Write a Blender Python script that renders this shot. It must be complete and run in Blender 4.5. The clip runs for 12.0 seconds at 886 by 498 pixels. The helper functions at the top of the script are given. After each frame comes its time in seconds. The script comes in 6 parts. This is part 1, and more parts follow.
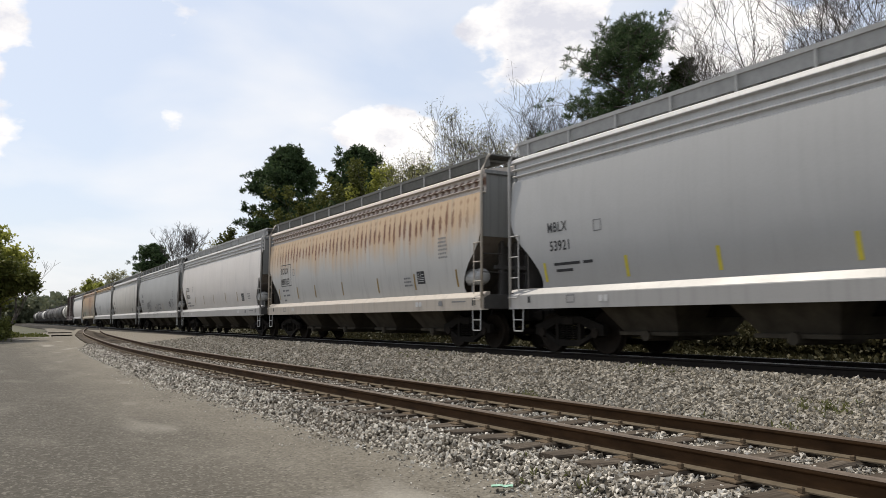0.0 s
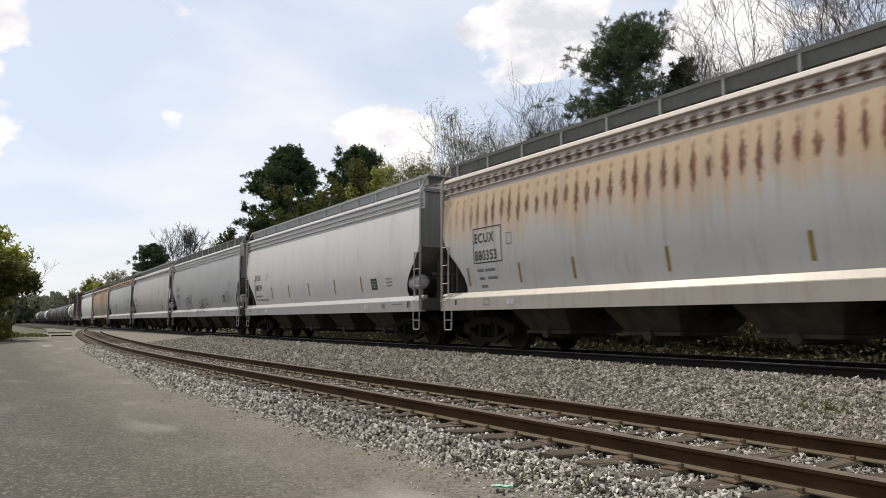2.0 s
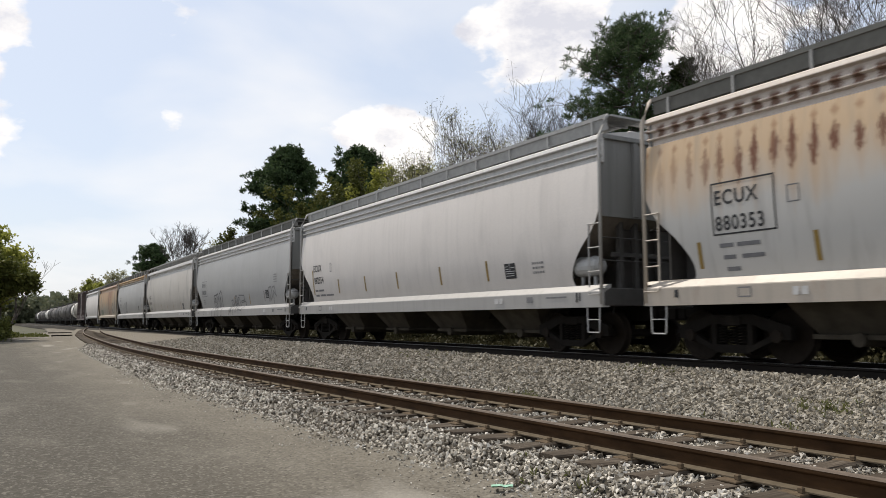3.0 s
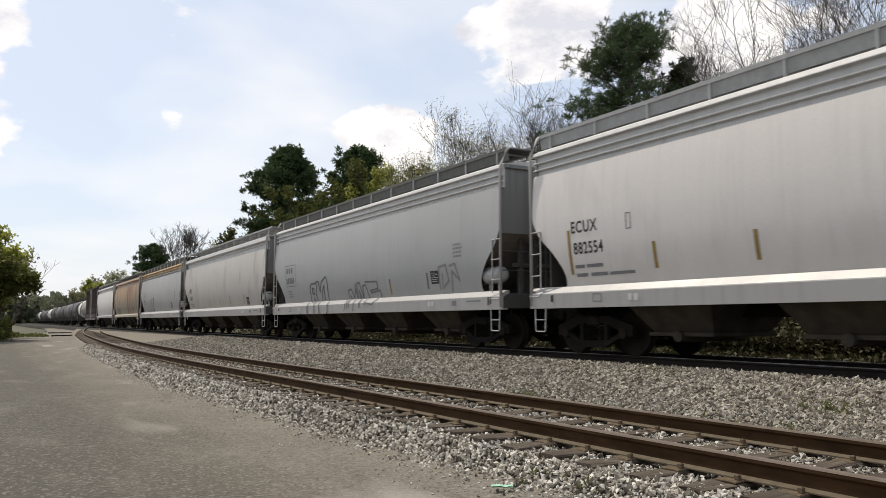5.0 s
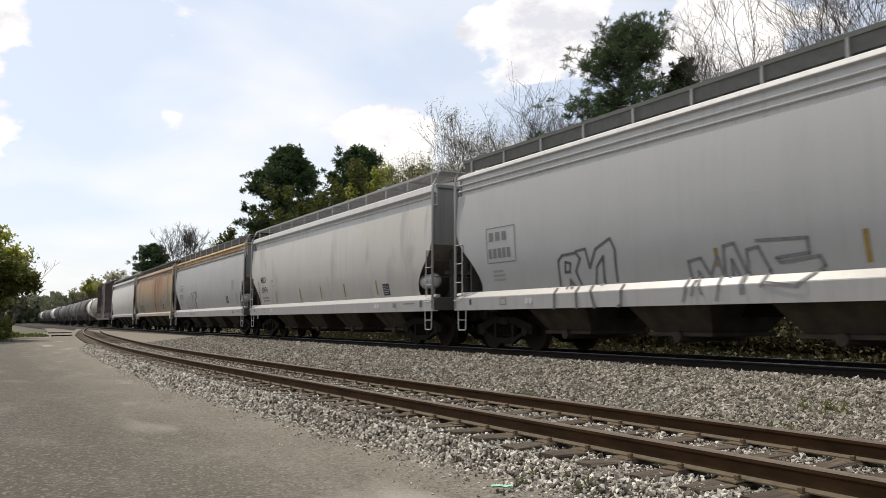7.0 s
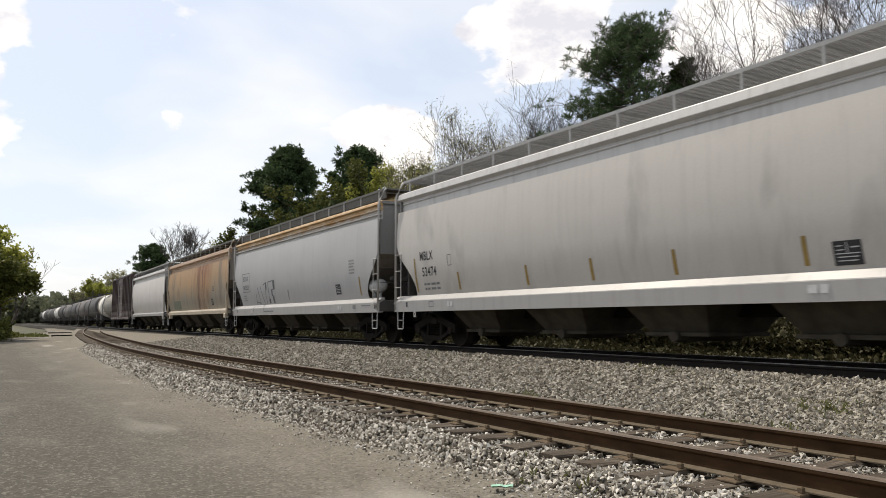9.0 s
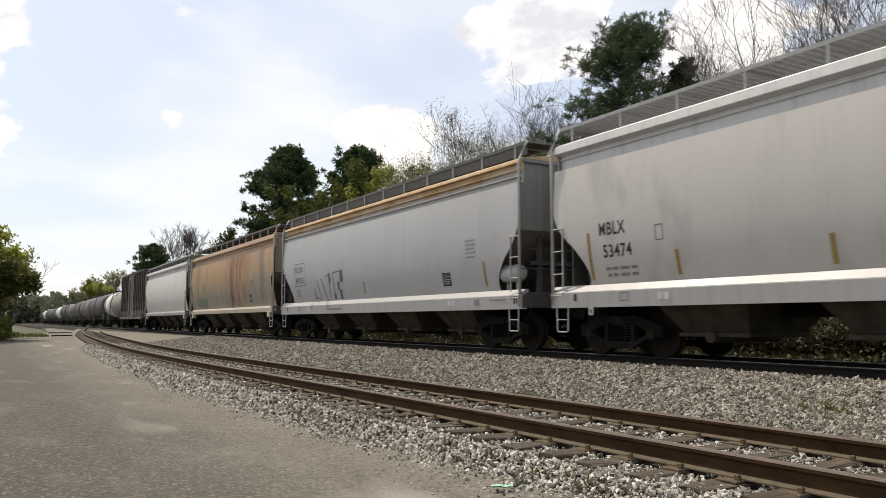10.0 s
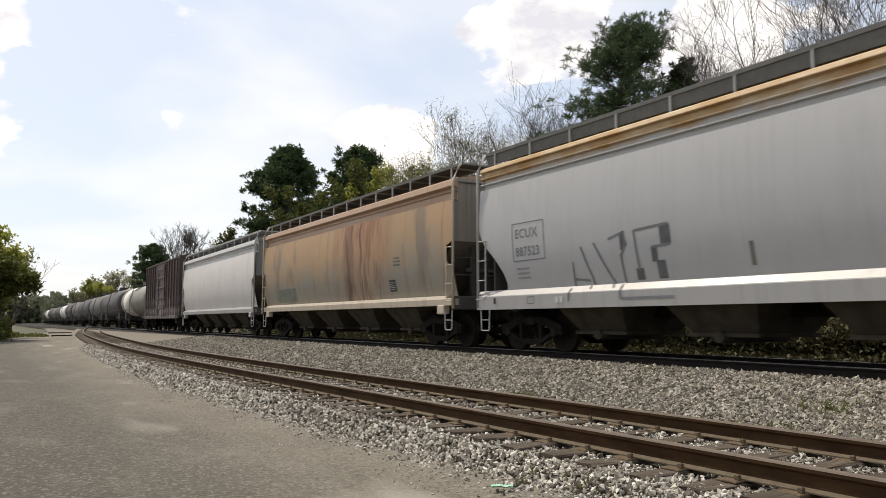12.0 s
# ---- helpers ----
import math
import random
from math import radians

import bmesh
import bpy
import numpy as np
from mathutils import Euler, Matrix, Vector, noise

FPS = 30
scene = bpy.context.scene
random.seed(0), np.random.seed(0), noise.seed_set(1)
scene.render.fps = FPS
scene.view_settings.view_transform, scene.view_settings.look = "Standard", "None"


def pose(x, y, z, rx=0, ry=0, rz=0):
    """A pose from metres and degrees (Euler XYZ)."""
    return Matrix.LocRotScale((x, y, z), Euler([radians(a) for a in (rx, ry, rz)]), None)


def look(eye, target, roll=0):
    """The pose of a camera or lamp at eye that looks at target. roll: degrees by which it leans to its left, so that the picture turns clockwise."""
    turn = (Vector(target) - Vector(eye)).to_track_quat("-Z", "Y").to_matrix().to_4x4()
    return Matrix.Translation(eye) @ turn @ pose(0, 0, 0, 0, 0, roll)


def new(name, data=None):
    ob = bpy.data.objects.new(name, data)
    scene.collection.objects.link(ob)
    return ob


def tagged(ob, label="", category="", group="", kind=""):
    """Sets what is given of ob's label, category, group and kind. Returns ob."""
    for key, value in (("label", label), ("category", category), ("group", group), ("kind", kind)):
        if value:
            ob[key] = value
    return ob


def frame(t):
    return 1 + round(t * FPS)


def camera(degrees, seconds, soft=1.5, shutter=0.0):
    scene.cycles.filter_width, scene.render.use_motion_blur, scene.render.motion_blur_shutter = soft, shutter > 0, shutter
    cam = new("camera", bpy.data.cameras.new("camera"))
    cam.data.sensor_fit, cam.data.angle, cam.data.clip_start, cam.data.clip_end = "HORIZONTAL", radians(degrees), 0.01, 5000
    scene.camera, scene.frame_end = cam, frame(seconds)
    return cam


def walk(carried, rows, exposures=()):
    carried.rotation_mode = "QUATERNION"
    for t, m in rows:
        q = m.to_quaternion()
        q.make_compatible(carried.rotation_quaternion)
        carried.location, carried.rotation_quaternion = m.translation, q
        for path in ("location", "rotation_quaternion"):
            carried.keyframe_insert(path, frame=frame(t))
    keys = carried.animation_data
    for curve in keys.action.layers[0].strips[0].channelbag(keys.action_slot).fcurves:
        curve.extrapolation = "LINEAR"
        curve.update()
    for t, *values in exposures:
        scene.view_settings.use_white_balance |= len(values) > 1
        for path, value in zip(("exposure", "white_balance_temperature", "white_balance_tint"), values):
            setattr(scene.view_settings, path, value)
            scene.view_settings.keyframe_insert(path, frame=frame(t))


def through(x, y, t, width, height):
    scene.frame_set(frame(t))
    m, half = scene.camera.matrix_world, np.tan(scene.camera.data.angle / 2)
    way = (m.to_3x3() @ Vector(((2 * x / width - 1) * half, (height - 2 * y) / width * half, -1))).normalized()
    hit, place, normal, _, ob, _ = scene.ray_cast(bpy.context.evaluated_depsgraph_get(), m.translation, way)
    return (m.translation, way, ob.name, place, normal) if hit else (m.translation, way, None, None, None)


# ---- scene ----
cam = camera(60.28, 12.0, soft=0.85, shutter=0.25)
STAND = pose(0, 0, 1.5, 95.433, 0, -30.863)
walk(cam, [(0.0, STAND), (12.0, STAND)], exposures=[(0.0, 0.0, 6740, 10.5), (3.2, 0.0, 6760, 10.5), (7.0, 0.09, 6860, 10.5), (12.0, 0.13, 6980, 11)])

# ---- sky, sun ----
SUN_ELEV, SUN_AZ = radians(55), radians(-12)      # azimuth from +Y towards +X
world = bpy.data.worlds.new("sky")
scene.world = world
world.use_nodes = True
wn, wl = world.node_tree.nodes, world.node_tree.links
wn.clear()


def wnode(kind, **values):
    n = wn.new(kind)
    for k, v in values.items():
        n.inputs[k].default_value = v
    return n


w_out = wn.new("ShaderNodeOutputWorld")
w_bg = wnode("ShaderNodeBackground", Strength=0.117)
w_sky = wn.new("ShaderNodeTexSky")
w_sky.sky_type = "NISHITA"
w_sky.sun_disc = False
w_sky.sun_elevation, w_sky.sun_rotation = SUN_ELEV, SUN_AZ % (2 * math.pi)
w_sky.dust_density, w_sky.air_density = 1.6, 1.0
w_co = wn.new("ShaderNodeTexCoord")
w_sep = wn.new("ShaderNodeSeparateXYZ")
wl.new(w_co.outputs["Generated"], w_sep.inputs[0])
# high thin veil: long soft wisps on a plane overhead
w_add = wn.new("ShaderNodeMath"); w_add.operation = "ADD"; w_add.inputs[1].default_value = 0.22
wl.new(w_sep.outputs["Z"], w_add.inputs[0])
w_dx = wn.new("ShaderNodeMath"); w_dx.operation = "DIVIDE"
w_dy = wn.new("ShaderNodeMath"); w_dy.operation = "DIVIDE"
wl.new(w_sep.outputs["X"], w_dx.inputs[0]); wl.new(w_add.outputs[0], w_dx.inputs[1])
wl.new(w_sep.outputs["Y"], w_dy.inputs[0]); wl.new(w_add.outputs[0], w_dy.inputs[1])
w_com = wn.new("ShaderNodeCombineXYZ")
wl.new(w_dx.outputs[0], w_com.inputs[0]); wl.new(w_dy.outputs[0], w_com.inputs[1])
w_com.inputs[2].default_value = 5.1


def wramp(fac, *stops):
    r = wn.new("ShaderNodeValToRGB")
    while len(r.color_ramp.elements) < len(stops):
        r.color_ramp.elements.new(0.5)
    for e, (p, c) in zip(r.color_ramp.elements, stops):
        e.position, e.color = p, (*c, 1) if isinstance(c, tuple) else (c, c, c, 1)
    wl.new(fac, r.inputs[0])
    return r.outputs[0]


def wmix(fac, a, b):
    n = wn.new("ShaderNodeMix"); n.data_type = "RGBA"
    for k, v in ((0, fac), (6, a), (7, b)):
        if isinstance(v, (tuple, float)):
            n.inputs[k].default_value = v
        else:
            wl.new(v, n.inputs[k])
    return n.outputs[2]


w_n1 = wnode("ShaderNodeTexNoise", Scale=1.5, Detail=5.0, Roughness=0.45, Distortion=0.2)
wl.new(w_com.outputs[0], w_n1.inputs["Vector"])
w_sky_veil = wmix(0.64, w_sky.outputs[0], (6.6, 7.5, 9.0, 1))
w_sky_thin = wmix(wramp(w_n1.outputs["Fac"], (0.42, 0.0), (0.70, 0.75)), w_sky_veil, (8.6, 8.7, 8.9, 1))
# heaped clouds low in the sky, in two banks with a clear stretch between them
w_map = wn.new("ShaderNodeMapping")
w_map.inputs["Location"].default_value = (0.05, 0.32, 0.41)
w_map.inputs["Scale"].default_value = (1.0, 1.0, 1.7)
wl.new(w_co.outputs["Generated"], w_map.inputs[0])
w_n2 = wnode("ShaderNodeTexNoise", Scale=5.2, Detail=9.0, Roughness=0.52, Distortion=0.1)
wl.new(w_map.outputs[0], w_n2.inputs["Vector"])
w_bank = wramp(w_sep.outputs["X"], (0.0, 0.30), (0.09, 0.0), (0.46, 0.0), (0.60, 0.30), (1.0, 0.26))
w_sum = wn.new("ShaderNodeMath"); w_sum.operation = "MULTIPLY_ADD"; w_sum.inputs[1].default_value = 0.30
wl.new(w_bank, w_sum.inputs[0]); wl.new(w_n2.outputs["Fac"], w_sum.inputs[2])
w_total = w_sum.outputs[0]
for w_way, w_near in (((0.545, 0.762, 0.349), 0.9955), ((0.600, 0.712, 0.365), 0.9950), ((0.720, 0.600, 0.345), 0.9935), ((0.440, 0.868, 0.228), 0.9960), ((-0.01, 0.937, 0.349), 0.9980)):
    w_dot = wn.new("ShaderNodeVectorMath"); w_dot.operation = "DOT_PRODUCT"
    w_dot.inputs[1].default_value = Vector(w_way).normalized()
    wl.new(w_co.outputs["Generated"], w_dot.inputs[0])
    w_rise = wn.new("ShaderNodeMapRange"); w_rise.interpolation_type = "SMOOTHSTEP"
    w_rise.inputs["From Min"].default_value, w_rise.inputs["From Max"].default_value = w_near, 0.9998
    w_rise.inputs["To Max"].default_value = 0.20
    wl.new(w_dot.outputs["Value"], w_rise.inputs["Value"])
    w_more = wn.new("ShaderNodeMath"); w_more.operation = "ADD"
    wl.new(w_total, w_more.inputs[0]); wl.new(w_rise.outputs[0], w_more.inputs[1])
    w_total = w_more.outputs[0]
w_heap = wramp(w_total, (0.655, 0.0), (0.70, 1.0))
w_n3 = wnode("ShaderNodeTexNoise", Scale=11.0, Detail=6.0, Roughness=0.6)
wl.new(w_map.outputs[0], w_n3.inputs["Vector"])
w_puff = wramp(w_n3.outputs["Fac"], (0.36, (6.3, 6.5, 7.3)), (0.56, (9.3, 9.25, 9.3)))
wl.new(wmix(w_heap, w_sky_thin, w_puff), w_bg.inputs[0])
wl.new(w_bg.outputs[0], w_out.inputs[0])

sun = new("sun", bpy.data.lights.new("sun", "SUN"))
sun.data.energy, sun.data.angle, sun.data.color = 3.6, radians(0.6), (1.0, 0.94, 0.84)
s_dir = Vector((math.sin(SUN_AZ) * math.cos(SUN_ELEV), math.cos(SUN_AZ) * math.cos(SUN_ELEV), math.sin(SUN_ELEV)))
sun.matrix_world = look(s_dir * 50, (0, 0, 0))


# ---- materials ----
class Nodes:
    """A short way to write a node material."""

    def __init__(self, name, rough=0.6, metal=0.0):
        self.mat = bpy.data.materials.new(name)
        self.mat.use_nodes = True
        self.t = self.mat.node_tree
        self.b = self.t.nodes["Principled BSDF"]
        self.b.inputs["Roughness"].default_value = rough
        self.b.inputs["Metallic"].default_value = metal
        self.co = self.t.nodes.new("ShaderNodeTexCoord")

    def put(self, sock, v):
        if isinstance(v, bpy.types.NodeSocket):
            self.t.links.new(v, sock)
        elif isinstance(v, (tuple, list)):
            sock.default_value = (*v, 1) if len(v) == 3 and len(sock.default_value) == 4 else v
        else:
            sock.default_value = v

    def coords(self, scale=(1, 1, 1), kind="Object"):
        m = self.t.nodes.new("ShaderNodeMapping")
        self.t.links.new(self.co.outputs[kind], m.inputs[0])
        m.inputs["Scale"].default_value = scale
        return m.outputs[0]

    def world_coords(self, scale=(1, 1, 1)):
        g = self.t.nodes.new("ShaderNodeNewGeometry")
        m = self.t.nodes.new("ShaderNodeMapping")
        self.t.links.new(g.outputs["Position"], m.inputs[0])
        m.inputs["Scale"].default_value = scale
        return m.outputs[0]

    def noise(self, vec, scale, detail=5.0, rough=0.55, dist=0.0):
        n = self.t.nodes.new("ShaderNodeTexNoise")
        self.put(n.inputs["Vector"], vec)
        self.put(n.inputs["Scale"], scale); self.put(n.inputs["Detail"], detail)
        self.put(n.inputs["Roughness"], rough); self.put(n.inputs["Distortion"], dist)
        return n.outputs["Fac"]

    def voronoi(self, vec, scale, out="Distance"):
        n = self.t.nodes.new("ShaderNodeTexVoronoi")
        self.put(n.inputs["Vector"], vec); self.put(n.inputs["Scale"], scale)
        return n.outputs[out]

    def ramp(self, fac, *stops):
        r = self.t.nodes.new("ShaderNodeValToRGB")
        els = r.color_ramp.elements
        while len(els) < len(stops):
            els.new(0.5)
        for e, (p, c) in zip(els, stops):
            e.position, e.color = p, ((*c, 1) if isinstance(c, tuple) else (c, c, c, 1))
        self.put(r.inputs[0], fac)
        return r.outputs[0]

    def mix(self, fac, a, b, mode="MIX"):
        n = self.t.nodes.new("ShaderNodeMix")
        n.data_type, n.blend_type = "RGBA", mode
        self.put(n.inputs[0], fac); self.put(n.inputs[6], a); self.put(n.inputs[7], b)
        return n.outputs[2]

    def math(self, op, a, b=0.0, c=None):
        n = self.t.nodes.new("ShaderNodeMath")
        n.operation = op
        self.put(n.inputs[0], a); self.put(n.inputs[1], b)
        if c is not None:
            self.put(n.inputs[2], c)
        return n.outputs[0]

    def xyz(self, vec=None):
        n = self.t.nodes.new("ShaderNodeSeparateXYZ")
        self.put(n.inputs[0], vec if vec is not None else self.co.outputs["Object"])
        return n.outputs

    def chance(self):
        return self.t.nodes.new("ShaderNodeObjectInfo").outputs["Random"]

    def island(self):
        return self.t.nodes.new("ShaderNodeNewGeometry").outputs["Random Per Island"]

    def done(self, color, rough=None, bump=None, strength=0.3, distance=0.01):
        self.put(self.b.inputs["Base Color"], color)
        if rough is not None:
            self.put(self.b.inputs["Roughness"], rough)
        if bump is not None:
            n = self.t.nodes.new("ShaderNodeBump")
            n.inputs["Strength"].default_value, n.inputs["Distance"].default_value = strength, distance
            self.put(n.inputs["Height"], bump)
            self.t.links.new(n.outputs[0], self.b.inputs["Normal"])
        return self.mat


def paint(name, base, dirt=(0.16, 0.15, 0.14), dirtiness=0.35, rough=0.45, rust=0.0, low=0.0, smudge=0.0):
    """Weathered freight-car paint: patches, vertical wash streaks, fine grain, optional rust, and low down road grime
    with painted shade.
    """
    m = Nodes(name, rough)
    patch = m.noise(m.coords((1, 0.5, 0.7)), 0.8, 5)
    streak = m.noise(m.coords((3.0, 3.0, 0.12)), 2.2, 6, 0.6)
    fine = m.noise(m.coords(), 28, 3)
    c = m.mix(m.ramp(patch, (0.35, 0.0), (0.75, 0.28)), base, tuple(b * 0.82 for b in base))
    c = m.mix(m.math("MULTIPLY", m.ramp(streak, (0.5, 0.0), (0.78, 1.0)), dirtiness), c, dirt)
    c = m.mix(m.math("MULTIPLY", m.ramp(fine, (0.35, 0.0), (0.8, 1.0)), 0.10), c, dirt)
    z = m.xyz()[2]
    if smudge:
        rub = m.noise(m.coords((1, 1.5, 0.55)), 0.8, 4, 0.5, 0.4)
        c = m.mix(m.math("MULTIPLY", m.ramp(rub, (0.56, 0.0), (0.70, 1.0)), smudge), c, dirt)
    # low: grime and the shade of the lower body, both put into the colour
    if low:
        band = m.math("ADD", z, m.math("MULTIPLY", m.noise(m.coords((1, 1, 0.3)), 1.3, 4), 0.9))
        c = m.mix(m.math("MULTIPLY", m.ramp(m.math("DIVIDE", band, 5.0), (0.34, 1.0), (0.56, 0.0)), low), c, dirt)
    if rust:
        spots = m.noise(m.coords((2.0, 2.0, 0.5)), 2.4, 7, 0.65)
        c = m.mix(m.math("MULTIPLY", m.ramp(spots, (0.56, 0.0), (0.70, 1.0)), rust), c, (0.20, 0.075, 0.025))
    return m.done(c, m.ramp(patch, (0.2, rough - 0.08), (0.8, rough + 0.15)), fine, 0.05, 0.004)


def rusty_side(name):
    """Cream-grey paint with a row of rust runs from the welds under the eave."""
    m = Nodes(name, 0.5)
    o = m.xyz()
    y, z = o[1], o[2]
    patch = m.noise(m.coords((1, 0.4, 0.6)), 0.9, 6)
    c = m.mix(m.ramp(patch, (0.3, 0.0), (0.8, 0.5)), (0.52, 0.505, 0.475), (0.40, 0.39, 0.365))
    # warm wash, stronger towards the eave
    wob = m.noise(m.coords((1, 0.6, 0.25)), 1.6, 5)
    wash = m.ramp(m.math("ADD", m.math("DIVIDE", z, 5.0), m.math("MULTIPLY", m.math("SUBTRACT", wob, 0.5), 0.35)), (0.50, 0.0), (0.69, 0.95))
    c = m.mix(wash, c, (0.57, 0.405, 0.245))
    # separate rust runs, one below every weld
    cell = m.math("DIVIDE", y, 0.345)
    idx = m.math("FLOOR", cell)
    rnd = m.t.nodes.new("ShaderNodeTexWhiteNoise"); rnd.noise_dimensions = "1D"
    m.put(rnd.inputs["W"], idx)
    rv = rnd.outputs["Value"]
    rc = m.t.nodes.new("ShaderNodeSeparateColor")
    m.put(rc.inputs[0], rnd.outputs["Color"])
    fr = m.math("ABSOLUTE", m.math("SUBTRACT", m.math("FRACT", cell), m.math("ADD", 0.42, m.math("MULTIPLY", rv, 0.16))))
    jag = m.noise(m.coords((1, 4.5, 0.9)), 8.0, 7, 0.75)
    mid = m.math("ADD", 3.42, m.math("MULTIPLY", m.math("SUBTRACT", rc.outputs[1], 0.5), 0.14))
    size = m.math("ADD", 0.17, m.math("MULTIPLY", rc.outputs[2], 0.17))
    dz = m.math("DIVIDE", m.math("SUBTRACT", z, mid), size)
    near = m.math("ADD", m.math("MULTIPLY", fr, 2.9), m.math("MULTIPLY", m.math("POWER", m.math("ABSOLUTE", dz), 2.0), 0.40))
    run = m.ramp(m.math("ADD", near, m.math("MULTIPLY", m.math("SUBTRACT", 0.5, jag), 3.6)), (0.48, 1.0), (0.68, 0.0))
    ends = m.ramp(m.math("DIVIDE", m.math("ADD", y, 8.6), 17.2), (0.02, 0.2), (0.12, 1.0), (0.86, 1.0), (0.97, 0.25))
    halo = m.ramp(m.math("ADD", m.math("MULTIPLY", fr, 2.0), m.math("MULTIPLY", m.math("ABSOLUTE", m.math("SUBTRACT", dz, -0.8)), 0.32)), (0.2, 0.40), (1.0, 0.0))
    c = m.mix(m.math("MULTIPLY", halo, ends), c, (0.46, 0.26, 0.12))
    c = m.mix(m.math("MULTIPLY", m.math("MULTIPLY", run, ends), 0.96), c, (0.135, 0.038, 0.010))
    # thin second row of spots above
    up = m.math("ADD", m.math("MULTIPLY", m.math("ABSOLUTE", m.math("SUBTRACT", fr, 0.05)), 5.0), m.math("MULTIPLY", m.math("ABSOLUTE", m.math("SUBTRACT", z, 3.84)), 8.0))
    c = m.mix(m.ramp(m.math("ADD", up, m.math("MULTIPLY", m.math("SUBTRACT", 0.5, jag), 1.6)), (0.3, 0.6), (1.0, 0.0)), c, (0.28, 0.13, 0.055))
    # long pale orange tails
    tail = m.noise(m.coords((2, 3.2, 0.10)), 2.6, 6, 0.62)
    c = m.mix(m.math("MULTIPLY", m.ramp(tail, (0.52, 0.0), (0.75, 0.5)), wash), c, (0.36, 0.17, 0.07))
    grime = m.noise(m.coords((2, 2.4, 0.2)), 2.0, 5)
    c = m.mix(m.ramp(grime, (0.52, 0.0), (0.8, 0.45)), c, (0.22, 0.20, 0.18))
    fine = m.noise(m.coords(), 30, 3)
    return m.done(c, 0.55, fine, 0.06, 0.004)


def rusty_eave(name):
    """Cream eave ledges spotted with rust at every rib."""
    m = Nodes(name, 0.55)
    o = m.xyz()
    fr = m.math("ABSOLUTE", m.math("SUBTRACT", m.math("FRACT", m.math("DIVIDE", o[1], 0.345)), 0.5))
    jag = m.noise(m.coords((1, 3, 3)), 4.0, 5, 0.65)
    band = m.ramp(m.math("DIVIDE", m.math("ABSOLUTE", m.math("SUBTRACT", o[2], 4.27)), 0.16), (0.5, 1.0), (1.0, 0.0))
    spot = m.ramp(m.math("ADD", fr, m.math("MULTIPLY", m.math("SUBTRACT", 0.5, jag), 0.9)), (0.16, 1.0), (0.32, 0.0))
    c = m.mix(m.ramp(jag, (0.4, 0.0), (0.7, 0.5)), (0.58, 0.52, 0.47), (0.44, 0.34, 0.25))
    c = m.mix(m.math("MULTIPLY", m.math("MULTIPLY", spot, band), 0.9), c, (0.13, 0.05, 0.02))
    return m.done(c, 0.6, jag, 0.1, 0.004)


def tan_eave(name):
    """Eave ledges stained orange-tan along the upper steps, grey below."""
    m = Nodes(name, 0.55)
    o = m.xyz()
    n = m.noise(m.coords((1, 0.7, 2.0)), 1.6, 6, 0.62)
    up = m.ramp(m.math("ADD", m.math("DIVIDE", m.math("SUBTRACT", o[2], 4.0), 0.6), m.math("MULTIPLY", m.math("SUBTRACT", n, 0.5), 0.7)), (0.28, 0.0), (0.55, 1.0))
    stain = m.mix(m.ramp(n, (0.35, 0.0), (0.62, 1.0)), (0.56, 0.43, 0.27), (0.40, 0.225, 0.075))
    c = m.mix(up, (0.44, 0.43, 0.41), stain)
    fine = m.noise(m.coords(), 24, 3)
    c = m.mix(m.ramp(fine, (0.4, 0.0), (0.8, 0.2)), c, (0.14, 0.11, 0.08))
    return m.done(c, 0.6, fine, 0.05, 0.004)


